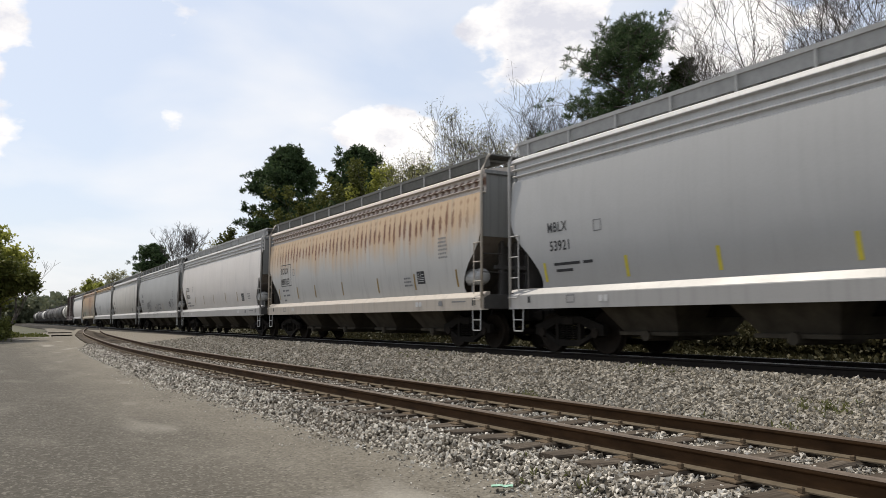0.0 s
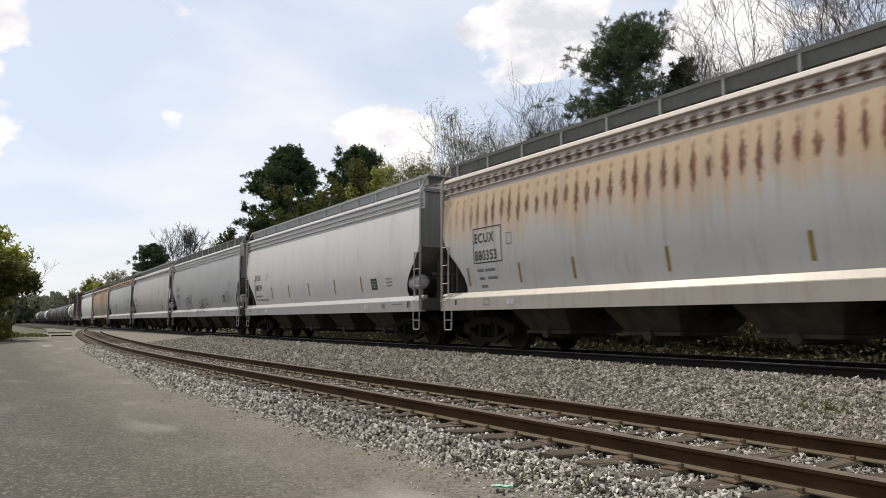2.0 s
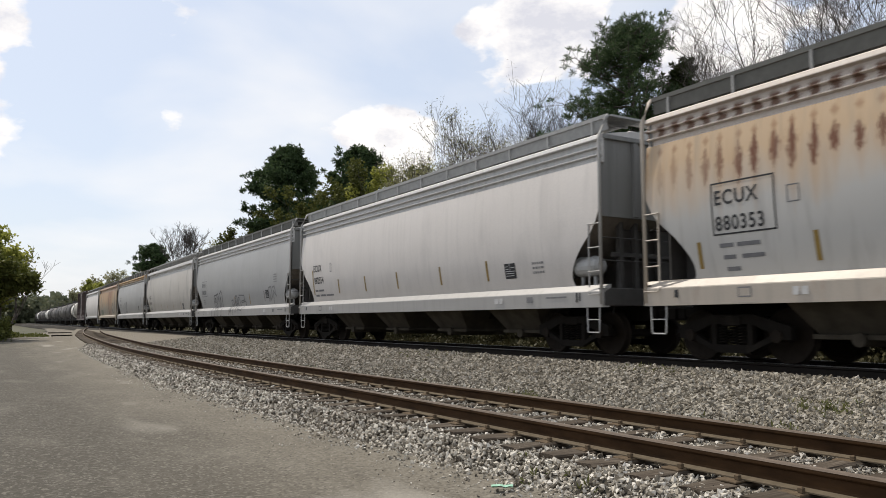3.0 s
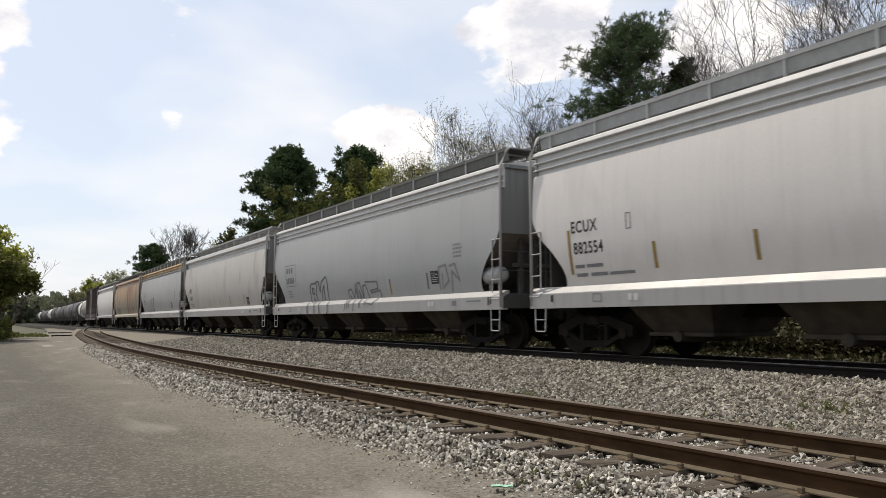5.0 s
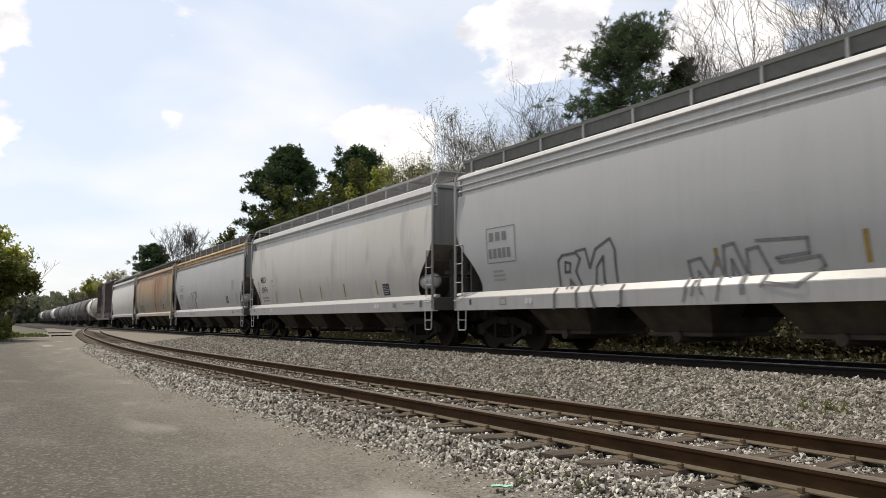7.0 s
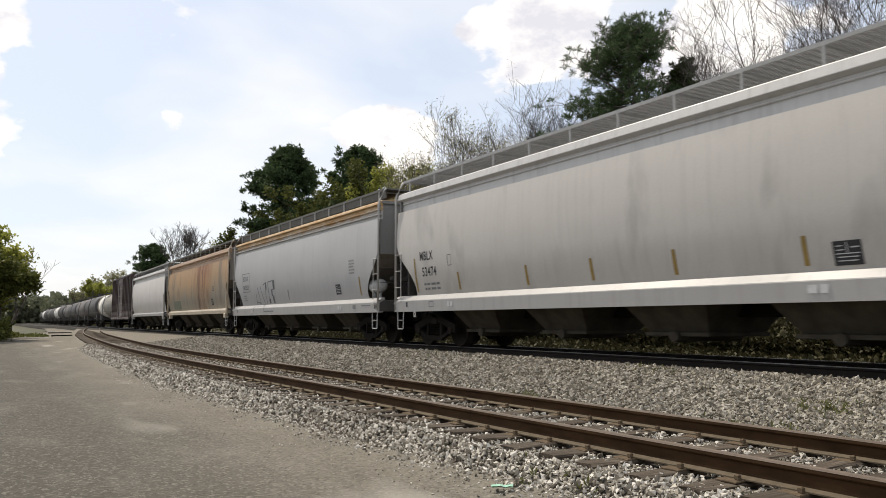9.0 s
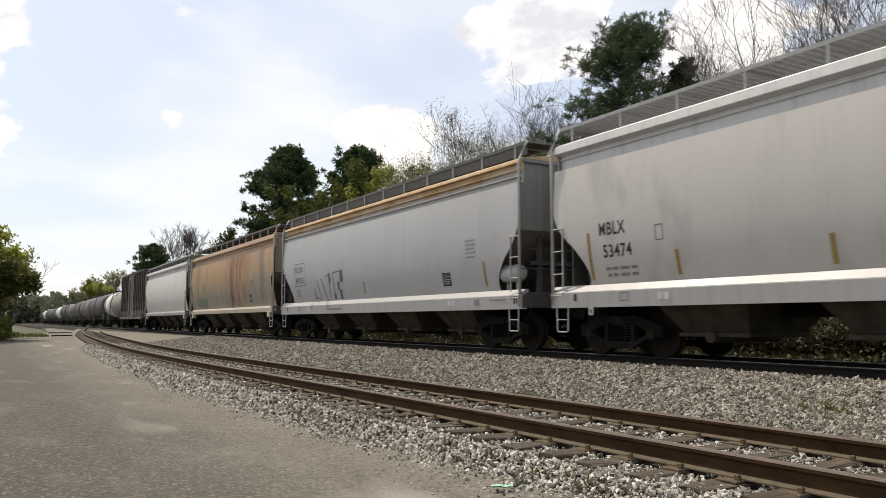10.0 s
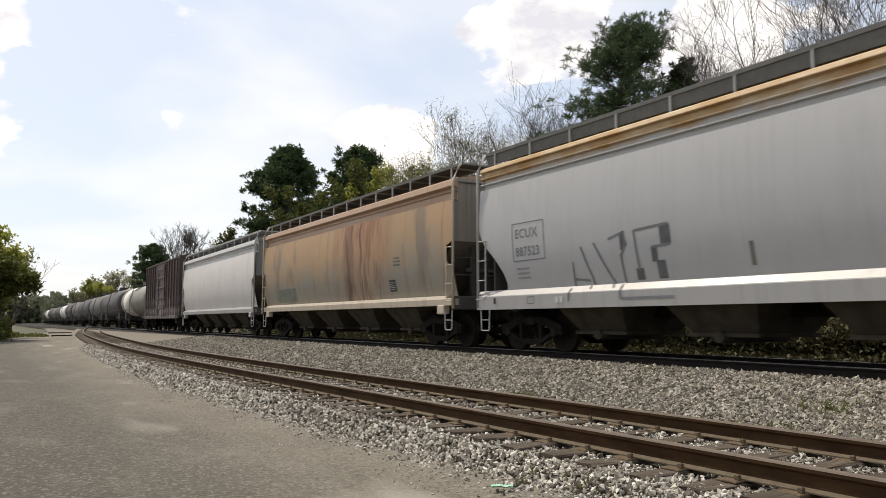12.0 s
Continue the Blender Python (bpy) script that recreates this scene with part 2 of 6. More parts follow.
def orange_side(name):
    """Faded orange-tan paint, bleached grey below, with a rust spill and long curved brown runs at the middle."""
    m = Nodes(name, 0.5)
    o = m.xyz()
    patch = m.noise(m.coords((1, 0.35, 0.5)), 0.9, 6)
    c = m.mix(m.ramp(patch, (0.32, 0.0), (0.68, 1.0)), (0.45, 0.268, 0.130), (0.37, 0.242, 0.128))
    wob = m.noise(m.coords((1, 0.5, 0.4)), 1.1, 6, 0.6)
    lowmix = m.ramp(m.math("ADD", m.math("DIVIDE", o[2], 5.0), m.math("MULTIPLY", m.math("SUBTRACT", wob, 0.5), 0.55)), (0.38, 0.95), (0.64, 0.0))
    c = m.mix(lowmix, c, (0.27, 0.245, 0.195))
    smudge = m.noise(m.coords((1, 1.3, 0.45)), 1.0, 4, 0.5, 0.3)
    c = m.mix(m.ramp(smudge, (0.56, 0.0), (0.68, 0.6)), c, (0.13, 0.11, 0.085))
    # the spill: orange above, running out brown below
    bend = m.math("ADD", o[1], m.math("MULTIPLY", m.math("SUBTRACT", m.noise(m.coords((1, 0.2, 0.5)), 1.0, 2), 0.5), 1.4))
    mid = m.ramp(m.math("ABSOLUTE", m.math("DIVIDE", m.math("ADD", bend, 2.2), 2.5)), (0.25, 1.0), (1.0, 0.0))
    spill = m.noise(m.coords((1, 1.4, 0.22)), 1.7, 7, 0.66, 0.3)
    high = m.ramp(m.math("DIVIDE", o[2], 5.0), (0.46, 0.25), (0.72, 1.0))
    c = m.mix(m.math("MULTIPLY", m.math("MULTIPLY", m.ramp(spill, (0.32, 0.0), (0.52, 0.9)), mid), high), c, (0.27, 0.095, 0.033))
    c = m.mix(m.math("MULTIPLY", m.ramp(spill, (0.48, 0.0), (0.60, 0.85)), mid), c, (0.20, 0.09, 0.035))
    fall = m.t.nodes.new("ShaderNodeCombineXYZ")
    m.put(fall.inputs[1], m.math("MULTIPLY", bend, 1.9)); m.put(fall.inputs[2], m.math("MULTIPLY", o[2], 0.16))
    thin = m.noise(fall.outputs[0], 1.6, 4, 0.5, 0.1)
    c = m.mix(m.math("MULTIPLY", m.ramp(thin, (0.55, 0.0), (0.64, 0.85)), mid), c, (0.065, 0.024, 0.011))
    run = m.noise(m.coords((1, 1.6, 0.06)), 1.7, 6, 0.6, 0.1)
    c = m.mix(m.ramp(run, (0.60, 0.0), (0.72, 0.6)), c, (0.19, 0.10, 0.05))
    fine = m.noise(m.coords(), 30, 3)
    c = m.mix(m.ramp(fine, (0.4, 0.0), (0.8, 0.15)), c, (0.12, 0.08, 0.05))
    return m.done(c, 0.55, fine, 0.06, 0.004)


def boxcar_side(name):
    m = Nodes(name, 0.6)
    patch = m.noise(m.coords((1, 0.6, 0.6)), 1.2, 6)
    c = m.mix(m.ramp(patch, (0.35, 0.0), (0.7, 1.0)), (0.042, 0.027, 0.025), (0.075, 0.043, 0.036))
    tags = m.noise(m.coords((1, 2.4, 0.9)), 1.3, 5, 0.6, 1.0)
    z = m.xyz()[2]
    lowm = m.ramp(m.math("DIVIDE", z, 5.0), (0.32, 1.0), (0.6, 0.0))
    c = m.mix(m.math("MULTIPLY", m.ramp(tags, (0.50, 0.0), (0.58, 0.7)), lowm), c, (0.38, 0.33, 0.31))
    return m.done(c, 0.65, patch, 0.1)


def ballast_mat(name, island=True):
    m = Nodes(name, 0.85)
    m.b.inputs["Specular IOR Level"].default_value = 0.2
    if island:
        k = m.island()
        c = m.ramp(k, (0.0, (0.045, 0.038, 0.029)), (0.28, (0.20, 0.176, 0.140)), (0.58, (0.45, 0.41, 0.345)), (0.86, (0.60, 0.56, 0.485)), (1.0, (0.74, 0.70, 0.63)))
        g = m.noise(m.coords(), 90, 3)
        c = m.mix(m.ramp(g, (0.3, 0.0), (0.8, 0.3)), c, (0.13, 0.112, 0.088))
        # brown fines in wide patches
        w = m.noise(m.world_coords(), 0.35, 4)
        c = m.mix(m.ramp(w, (0.50, 0.0), (0.80, 0.30)), c, (0.17, 0.135, 0.10))
        x = m.math("ADD", m.xyz(m.world_coords())[0], m.math("MULTIPLY", m.math("SUBTRACT", w, 0.5), 1.6))
        c = m.mix(m.ramp(m.math("DIVIDE", x, 12.0), (0.53, 0.0), (0.62, 0.50)), c, (0.150, 0.130, 0.096))
        return m.done(c, 0.85, g, 0.3, 0.004)
    v = m.world_coords()
    cell = m.voronoi(v, 15.0)
    col = m.voronoi(v, 15.0, "Color")
    g = m.noise(v, 60, 4)
    k = m.t.nodes.new("ShaderNodeSeparateColor")
    m.put(k.inputs[0], col)
    # dark bed: the shade in gaps between stones put into the colour
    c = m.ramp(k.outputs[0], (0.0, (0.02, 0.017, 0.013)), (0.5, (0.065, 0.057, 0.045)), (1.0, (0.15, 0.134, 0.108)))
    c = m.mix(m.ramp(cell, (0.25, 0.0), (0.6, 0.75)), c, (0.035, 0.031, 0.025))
    w = m.noise(v, 0.35, 4)
    c = m.mix(m.ramp(w, (0.45, 0.0), (0.75, 0.25)), c, (0.15, 0.115, 0.08))
    c = m.mix(m.ramp(g, (0.4, 0.0), (0.8, 0.2)), c, (0.12, 0.106, 0.085))
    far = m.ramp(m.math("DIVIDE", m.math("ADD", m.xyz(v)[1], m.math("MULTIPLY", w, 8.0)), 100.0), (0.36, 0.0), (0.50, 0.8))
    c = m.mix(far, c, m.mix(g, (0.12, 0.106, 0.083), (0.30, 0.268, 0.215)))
    # near-black main-line strip: oil, plus the train's shade put into the colour
    oil_shade = m.math("ADD", m.xyz(v)[0], m.math("MULTIPLY", m.math("SUBTRACT", g, 0.5), 0.3))
    c = m.mix(m.ramp(m.math("DIVIDE", oil_shade, 12.0), (0.878, 0.0), (0.895, 0.9)), c, (0.014, 0.012, 0.010))
    return m.done(c, 0.9, m.math("SUBTRACT", 1.0, cell), 0.9, 0.04)


def road_mat(name):
    """Old tarred gravel: brown-grey, dark and smooth where driven, darker leftward for lens fall-off, a dusty gravel
    shoulder towards the ballast, few pale patches.
    """
    m = Nodes(name, 0.9)
    m.b.inputs["Specular IOR Level"].default_value = 0.12
    v = m.world_coords()
    big = m.noise(m.world_coords((1, 0.3, 1)), 0.5, 4)
    mid = m.noise(m.world_coords((1, 0.4, 1)), 1.3, 5, 0.55, 0.3)
    lumps = m.noise(v, 6, 4, 0.6)
    grit = m.noise(v, 30, 4, 0.7)
    x = m.math("ADD", m.xyz(v)[0], m.math("MULTIPLY", m.math("SUBTRACT", big, 0.5), 2.2))
    # darkest on the left: driven lanes, plus lens fall-off put into the colour
    c = m.ramp(m.math("DIVIDE", m.math("ADD", x, 4.0), 8.0), (0.22, (0.045, 0.041, 0.034)), (0.66, (0.083, 0.075, 0.061)), (0.86, (0.145, 0.130, 0.104)), (1.0, (0.175, 0.156, 0.124)))
    c = m.mix(m.ramp(mid, (0.52, 0.0), (0.72, 0.45)), c, (0.205, 0.187, 0.155))
    c = m.mix(m.ramp(mid, (0.28, 0.45), (0.46, 0.0)), c, (0.070, 0.062, 0.050))
    c = m.mix(m.ramp(lumps, (0.54, 0.0), (0.74, 0.30)), c, (0.20, 0.183, 0.153))
    c = m.mix(m.ramp(lumps, (0.28, 0.30), (0.46, 0.0)), c, (0.062, 0.056, 0.046))
    bits = m.t.nodes.new("ShaderNodeSeparateColor")
    m.put(bits.inputs[0], m.voronoi(v, 40.0, "Color"))
    c = m.mix(m.ramp(bits.outputs[0], (0.70, 0.0), (0.95, 0.50)), c, (0.25, 0.23, 0.195))
    c = m.mix(m.ramp(bits.outputs[1], (0.70, 0.0), (0.95, 0.50)), c, (0.05, 0.045, 0.037))
    c = m.mix(m.ramp(grit, (0.35, 0.35), (0.5, 0.0)), c, (0.045, 0.040, 0.033))
    # a few scraped pale spots along the shoulder
    worn = m.noise(m.world_coords((0.8, 0.30, 1)), 0.9, 3, 0.4)
    edge = m.ramp(m.math("DIVIDE", x, 4.0), (0.35, 0.0), (0.6, 1.0))
    c = m.mix(m.math("MULTIPLY", m.ramp(worn, (0.60, 0.0), (0.70, 0.8)), edge), c, (0.30, 0.28, 0.24))
    chips = m.voronoi(v, 38.0)
    h = m.math("ADD", m.math("MULTIPLY", grit, 0.6), m.math("MULTIPLY", chips, -0.5))
    return m.done(c, 0.9, m.math("ADD", h, m.math("MULTIPLY", lumps, 1.2)), 0.6, 0.016)


def grass_ground(name):
    m = Nodes(name, 0.9)
    v = m.world_coords()
    a = m.noise(v, 0.4, 5)
    b = m.noise(v, 6.0, 6, 0.65)
    c = m.mix(m.ramp(a, (0.35, 0.0), (0.65, 1.0)), (0.045, 0.048, 0.018), (0.080, 0.068, 0.038))
    c = m.mix(m.ramp(b, (0.4, 0.0), (0.75, 0.6)), c, (0.030, 0.038, 0.012))
    return m.done(c, 0.95, b, 0.6, 0.05)


def rail_mat(name):
    m = Nodes(name, 0.7)
    n = m.noise(m.world_coords((1, 0.3, 1)), 7, 6, 0.65)
    c = m.mix(m.ramp(n, (0.3, 0.0), (0.75, 1.0)), (0.026, 0.0135, 0.006), (0.075, 0.040, 0.018))
    m.b.inputs["Specular IOR Level"].default_value = 0.1
    return m.done(c, 0.75, n, 0.15, 0.003)


def wood_tie(name):
    m = Nodes(name, 0.85)
    grain = m.noise(m.coords((1.2, 22, 22)), 2.2, 6, 0.65)
    c = m.ramp(grain, (0.25, (0.022, 0.017, 0.012)), (0.5, (0.085, 0.068, 0.052)), (0.8, (0.19, 0.16, 0.126)))
    r = m.chance()
    c = m.mix(m.ramp(r, (0.0, 0.5), (1.0, 0.0)), c, (0.05, 0.039, 0.030))
    m.b.inputs["Specular IOR Level"].default_value = 0.1
    return m.done(c, 0.9, grain, 0.6, 0.01)


def plain(name, color, rough=0.6, metal=0.0, vary=0.25, scale=6.0, bump=0.1, gloss=0.5):
    m = Nodes(name, rough, metal)
    m.b.inputs["Specular IOR Level"].default_value = gloss
    n = m.noise(m.coords(), scale, 6, 0.6)
    c = m.mix(m.ramp(n, (0.3, 0.0), (0.75, 1.0)), color, tuple(x * (1 - vary) for x in color))
    return m.done(c, rough, n, bump, 0.006)


def leaf_mat(name, a, b, through=0.25):
    m = Nodes(name, 0.65)
    c = m.mix(m.island(), a, b)
    m.b.inputs["Specular IOR Level"].default_value = 0.12
    m.done(c, 0.6)
    tr = m.t.nodes.new("ShaderNodeBsdfTranslucent")
    m.put(tr.inputs[0], c)
    mx = m.t.nodes.new("ShaderNodeMixShader")
    mx.inputs[0].default_value = through
    m.t.links.new(m.b.outputs[0], mx.inputs[1]); m.t.links.new(tr.outputs[0], mx.inputs[2])
    m.t.links.new(mx.outputs[0], m.t.nodes["Material Output"].inputs[0])
    return m.mat


M = dict(
    grey=paint("grey_paint", (0.415, 0.412, 0.402), dirtiness=0.12, low=0.32, smudge=0.08),
    white=paint("white_paint", (0.73, 0.683, 0.638), dirtiness=0.12, low=0.34, smudge=0.10),
    pale=paint("pale_grey_paint", (0.455, 0.448, 0.438), dirtiness=0.14, low=0.32, smudge=0.08),
    cream=paint("cream_paint", (0.56, 0.525, 0.478), dirtiness=0.14, low=0.42, smudge=0.30),
    sill_w=paint("sill_white", (0.385, 0.373, 0.355), dirtiness=0.3),
    sill_c=paint("sill_cream", (0.46, 0.405, 0.34), dirtiness=0.35, rust=0.2),
    sill_o=paint("sill_orange", (0.52, 0.44, 0.33), dirtiness=0.4, rust=0.4),
    eave_w=paint("eave_white", (0.57, 0.558, 0.54), dirtiness=0.35),
    tan_eave=tan_eave("tan_stained_eave"),
    eave_o=paint("eave_orange", (0.42, 0.27, 0.165), dirtiness=0.3, rust=0.3),
    # ends darker than the sides: their shade put into the colour, deeper low down
    end_g=paint("shaded_end_grey", (0.21, 0.212, 0.205), dirtiness=0.5, low=0.75, dirt=(0.05, 0.047, 0.043)),
    end_b=paint("shaded_end_brown", (0.26, 0.23, 0.20), dirtiness=0.5, low=0.75, dirt=(0.05, 0.045, 0.04)),
    rust=rusty_side("rust_run_side"), rust_eave=rusty_eave("rust_spotted_eave"),
    orange=orange_side("faded_orange_side"), box=boxcar_side("boxcar_brown"),
    walk_d=plain("running_board_dark", (0.155, 0.155, 0.143), 0.8, gloss=0.2),
    walk_l=plain("running_board_zinc", (0.36, 0.36, 0.35), 0.6, 0.0),
    dark_rail=plain("near_black_rail", (0.020, 0.016, 0.013), 0.8, 0, 0.4, 5, gloss=0.15), polished=plain("polished_rail_head", (0.45, 0.44, 0.43), 0.3, 0.9), rail=rail_mat("rusted_rail"), head=plain("worn_rail_head", (0.15, 0.115, 0.088), 0.75, 0.0, 0.4, 9.0, gloss=0.25), foot=plain("sunlit_rail_foot", (0.135, 0.108, 0.075), 0.9, 0, 0.35, 12, gloss=0.1),
    tie=wood_tie("weathered_tie"), plate=plain("rusted_plate", (0.15, 0.110, 0.072), 0.9, 0, 0.5, 14, gloss=0.1),
    truck=plain("truck_black", (0.015, 0.013, 0.011), 0.85, 0, 0.4, gloss=0.08),
    wheel=plain("wheel_steel", (0.022, 0.017, 0.013), 0.8, 0.0, 0.4, gloss=0.1),
    tread=plain("wheel_tread", (0.55, 0.53, 0.50), 0.3, 0.9, 0.2),
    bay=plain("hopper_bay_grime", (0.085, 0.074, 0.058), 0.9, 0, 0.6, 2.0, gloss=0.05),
    reservoir=plain("reservoir_grey", (0.42, 0.42, 0.41), 0.5),
    ink=plain("black_stencil", (0.022, 0.022, 0.024), 0.6, 0, 0.3, 20),
    ink_f=plain("faded_stencil", (0.19, 0.19, 0.195), 0.7, 0, 0.3, 8),
    ink_g=plain("washed_spray", (0.27, 0.265, 0.26), 0.7, 0, 0.3, 5), ink_p=plain("pale_stencil", (0.56, 0.555, 0.545), 0.6),
    spray=plain("faded_black_spray", (0.13, 0.13, 0.132), 0.7, 0, 0.5, 5),
    amber=plain("amber_reflector", (0.32, 0.21, 0.055), 0.35, 0, 0.35, 5),
    yellow=plain("yellow_reflector", (0.62, 0.52, 0.06), 0.35, 0, 0.3, 5),
    brown_mark=plain("weathered_reflector", (0.20, 0.17, 0.15), 0.5, 0, 0.4, 5),
    tank_b=paint("tank_black", (0.048, 0.044, 0.044), dirtiness=0.5, dirt=(0.12, 0.10, 0.085), rough=0.6),
    tank_g=paint("tank_grey", (0.105, 0.094, 0.088), dirtiness=0.5, rough=0.6),
    tank_o=paint("tank_olive", (0.25, 0.232, 0.195), dirtiness=0.45, rough=0.6),
    tank_w=paint("tank_white", (0.68, 0.655, 0.61), dirtiness=0.35, rough=0.55, rust=0.25),
    steel_d=plain("dark_steel", (0.07, 0.065, 0.06), 0.7),
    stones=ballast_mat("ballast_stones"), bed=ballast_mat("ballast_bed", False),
    road=road_mat("tarred_gravel"), grass=grass_ground("spring_grass"),
    bark=plain("bark", (0.115, 0.095, 0.08), 0.9, 0, 0.5, 9, 0.5), bark_l=plain("pale_bark", (0.080, 0.070, 0.061), 0.9, 0, 0.4, 9, 0.5),
    needle=leaf_mat("pine_needles", (0.034, 0.060, 0.026), (0.090, 0.130, 0.054), 0.22),
    cedar=leaf_mat("cedar_foliage", (0.030, 0.045, 0.014), (0.060, 0.075, 0.025), 0.12),
    spring=leaf_mat("spring_leaves", (0.21, 0.23, 0.04), (0.40, 0.40, 0.11), 0.5),
    olive=leaf_mat("olive_leaves", (0.060, 0.072, 0.018), (0.13, 0.135, 0.038), 0.30),
    bud=leaf_mat("pale_buds", (0.24, 0.24, 0.13), (0.36, 0.34, 0.20), 0.35),
    brush=leaf_mat("dry_brush", (0.040, 0.038, 0.016), (0.085, 0.075, 0.036), 0.12),
    # pale grey-green: the haze of distance put into the colour
    hill=leaf_mat("hazed_foliage", (0.10, 0.115, 0.07), (0.18, 0.188, 0.12), 0.25),
    litter=plain("green_plastic", (0.33, 0.58, 0.42), 0.3, 0, 0.2),
    blade=leaf_mat("grass_blades", (0.085, 0.095, 0.030), (0.15, 0.15, 0.055), 0.25),
)


# ---- mesh helpers ----
def mesh_of(name, verts, faces, smooth=False):
    me = bpy.data.meshes.new(name)
    me.from_pydata([tuple(v) for v in verts], [], [tuple(f) for f in faces])
    if smooth:
        me.shade_smooth()
    return me


class Build:
    """Gathers boxes, tubes and sheets into one mesh."""

    def __init__(self):
        self.v, self.f = [], []

    def add(self, verts, faces):
        n = len(self.v)
        self.v += [tuple(p) for p in verts]
        self.f += [tuple(i + n for i in f) for f in faces]
        return self

    def box(self, x0, x1, y0, y1, z0, z1, bev=0.0):
        if bev:
            b = bev
            ring = lambda x0, x1, y0, y1, z: [(x0, y0, z), (x1, y0, z), (x1, y1, z), (x0, y1, z)]
            vs = ring(x0 + b, x1 - b, y0 + b, y1 - b, z0) + ring(x0, x1, y0, y1, z0 + b) + ring(x0, x1, y0, y1, z1 - b) + ring(x0 + b, x1 - b, y0 + b, y1 - b, z1)
            fs = [(3, 2, 1, 0), (12, 13, 14, 15)]
            for k in range(3):
                for i in range(4):
                    a, c = 4 * k + i, 4 * k + (i + 1) % 4
                    fs.append((a, c, c + 4, a + 4))
            return self.add(vs, fs)
        vs = [(x, y, z) for z in (z0, z1) for x, y in ((x0, y0), (x1, y0), (x1, y1), (x0, y1))]
        return self.add(vs, [(3, 2, 1, 0), (4, 5, 6, 7), (0, 1, 5, 4), (1, 2, 6, 5), (2, 3, 7, 6), (3, 0, 4, 7)])

    def tube(self, pts, r, n=6, r1=None, cap=True):
        pts = [Vector(p) for p in pts]
        vs, fs = [], []
        for i, p in enumerate(pts):
            d = (pts[min(i + 1, len(pts) - 1)] - pts[max(i - 1, 0)]).normalized()
            a = d.orthogonal().normalized() if abs(d.z) > 0.9 else d.cross(Vector((0, 0, 1))).normalized()
            b = d.cross(a)
            rr = r if r1 is None else r + (r1 - r) * i / (len(pts) - 1)
            for k in range(n):
                w = 2 * math.pi * k / n
                vs.append(p + rr * (math.cos(w) * a + math.sin(w) * b))
        for i in range(len(pts) - 1):
            for k in range(n):
                a, b = i * n + k, i * n + (k + 1) % n
                fs.append((a, b, b + n, a + n))
        if cap:
            fs.append(tuple(range(n - 1, -1, -1)))
            fs.append(tuple(range((len(pts) - 1) * n, len(pts) * n)))
        return self.add(vs, fs)

    def sweep(self, section, y0, y1):
        """A closed x-z section drawn along y."""
        n = len(section)
        vs = [(x, y0, z) for x, z in section] + [(x, y1, z) for x, z in section]
        fs = [(i, (i + 1) % n, (i + 1) % n + n, i + n) for i in range(n)] + [tuple(range(n - 1, -1, -1)), tuple(range(n, 2 * n))]
        return self.add(vs, fs)

    def mesh(self, name, smooth=False):
        me = mesh_of(name, self.v, self.f, smooth)
        bm = bmesh.new(); bm.from_mesh(me)
        bmesh.ops.recalc_face_normals(bm, faces=bm.faces)
        bm.to_mesh(me); bm.free()
        return me


def part(name, me, material, parent, label="", m=None):
    ob = new(name, me)
    if not me.materials:
        me.materials.append(None)
    ob.material_slots[0].link = "OBJECT"
    ob.material_slots[0].material = material
    ob.parent = parent
    if m is not None:
        ob.matrix_basis = m
    if label:
        ob["label"] = label
    return ob


def setting(name, me, material, label):
    ob = new(name, me)
    me.materials.append(material)
    return tagged(ob, label, name.split("_")[0], kind="structure")


# ---- the plan ----
RAIL_M, RAIL_S = 0.80, 0.50       # rail tops of main line and siding


def main_x(y):
    k = (y - 36) / 8
    return 12.22 + 0.0186 * 8 * (math.log1p(math.exp(k)) if k < 30 else k)


SIDING = np.array([(-40, 6.1), (-10, 5.85), (3, 5.74), (10, 5.56), (20, 5.38), (28, 5.38), (36, 5.62), (48, 6.25), (58, 6.85), (66, 7.4), (80, 8.8), (94, 10.35), (108, 12.1), (120, 13.4), (130, 13.97)])


def siding_x(y):
    return sum(float(np.interp(y + d, SIDING[:, 0], SIDING[:, 1])) for d in (-6, -3, 0, 3, 6)) / 5


def siding_z(y):
    return float(np.interp(y, (36, 125), (RAIL_S, RAIL_M - 0.02)))


def bed_z(x, y):
    """Top of the ballast."""
    sx, mx, sz = siding_x(y), main_x(y), siding_z(y)
    d = max(abs(x - sx) - 1.45, 0)
    s = sz - 0.228 - (0.9 * d if x < sx else -0.02 * min(d, 1.0) + 0.06 * max(d - 1.0, 0))
    if x < mx:
        e = max(mx - 1.78 - x, 0)
        q = RAIL_M - 0.145 - (0.105 * e if e < 3.1 else 0.105 * 3.1 + 0.45 * (e - 3.1))
    else:
        q = RAIL_M - 0.145 - 0.38 * max(x - mx - 1.9, 0)
    return max(s, q)


def toe_x(y):
    """Where the siding's ballast runs out on the road."""
    return siding_x(y) - 1.45 - (siding_z(y) - 0.235) / 0.9 + 0.22 * noise.noise((0.6 * y, 3.1, 0)) + 0.1 * noise.noise((2.5 * y, 1.1, 0))


def spread(a, b, n, power=1.0):
    return [a + (b - a) * (i / (n - 1)) ** power for i in range(n)]


def grid_mesh(name, rows):
    w = len(rows[0])
    vs = [p for r in rows for p in r]
    fs = [(i * w + j, i * w + j + 1, (i + 1) * w + j + 1, (i + 1) * w + j) for i in range(len(rows) - 1) for j in range(w - 1)]
    return mesh_of(name, vs, fs, True)


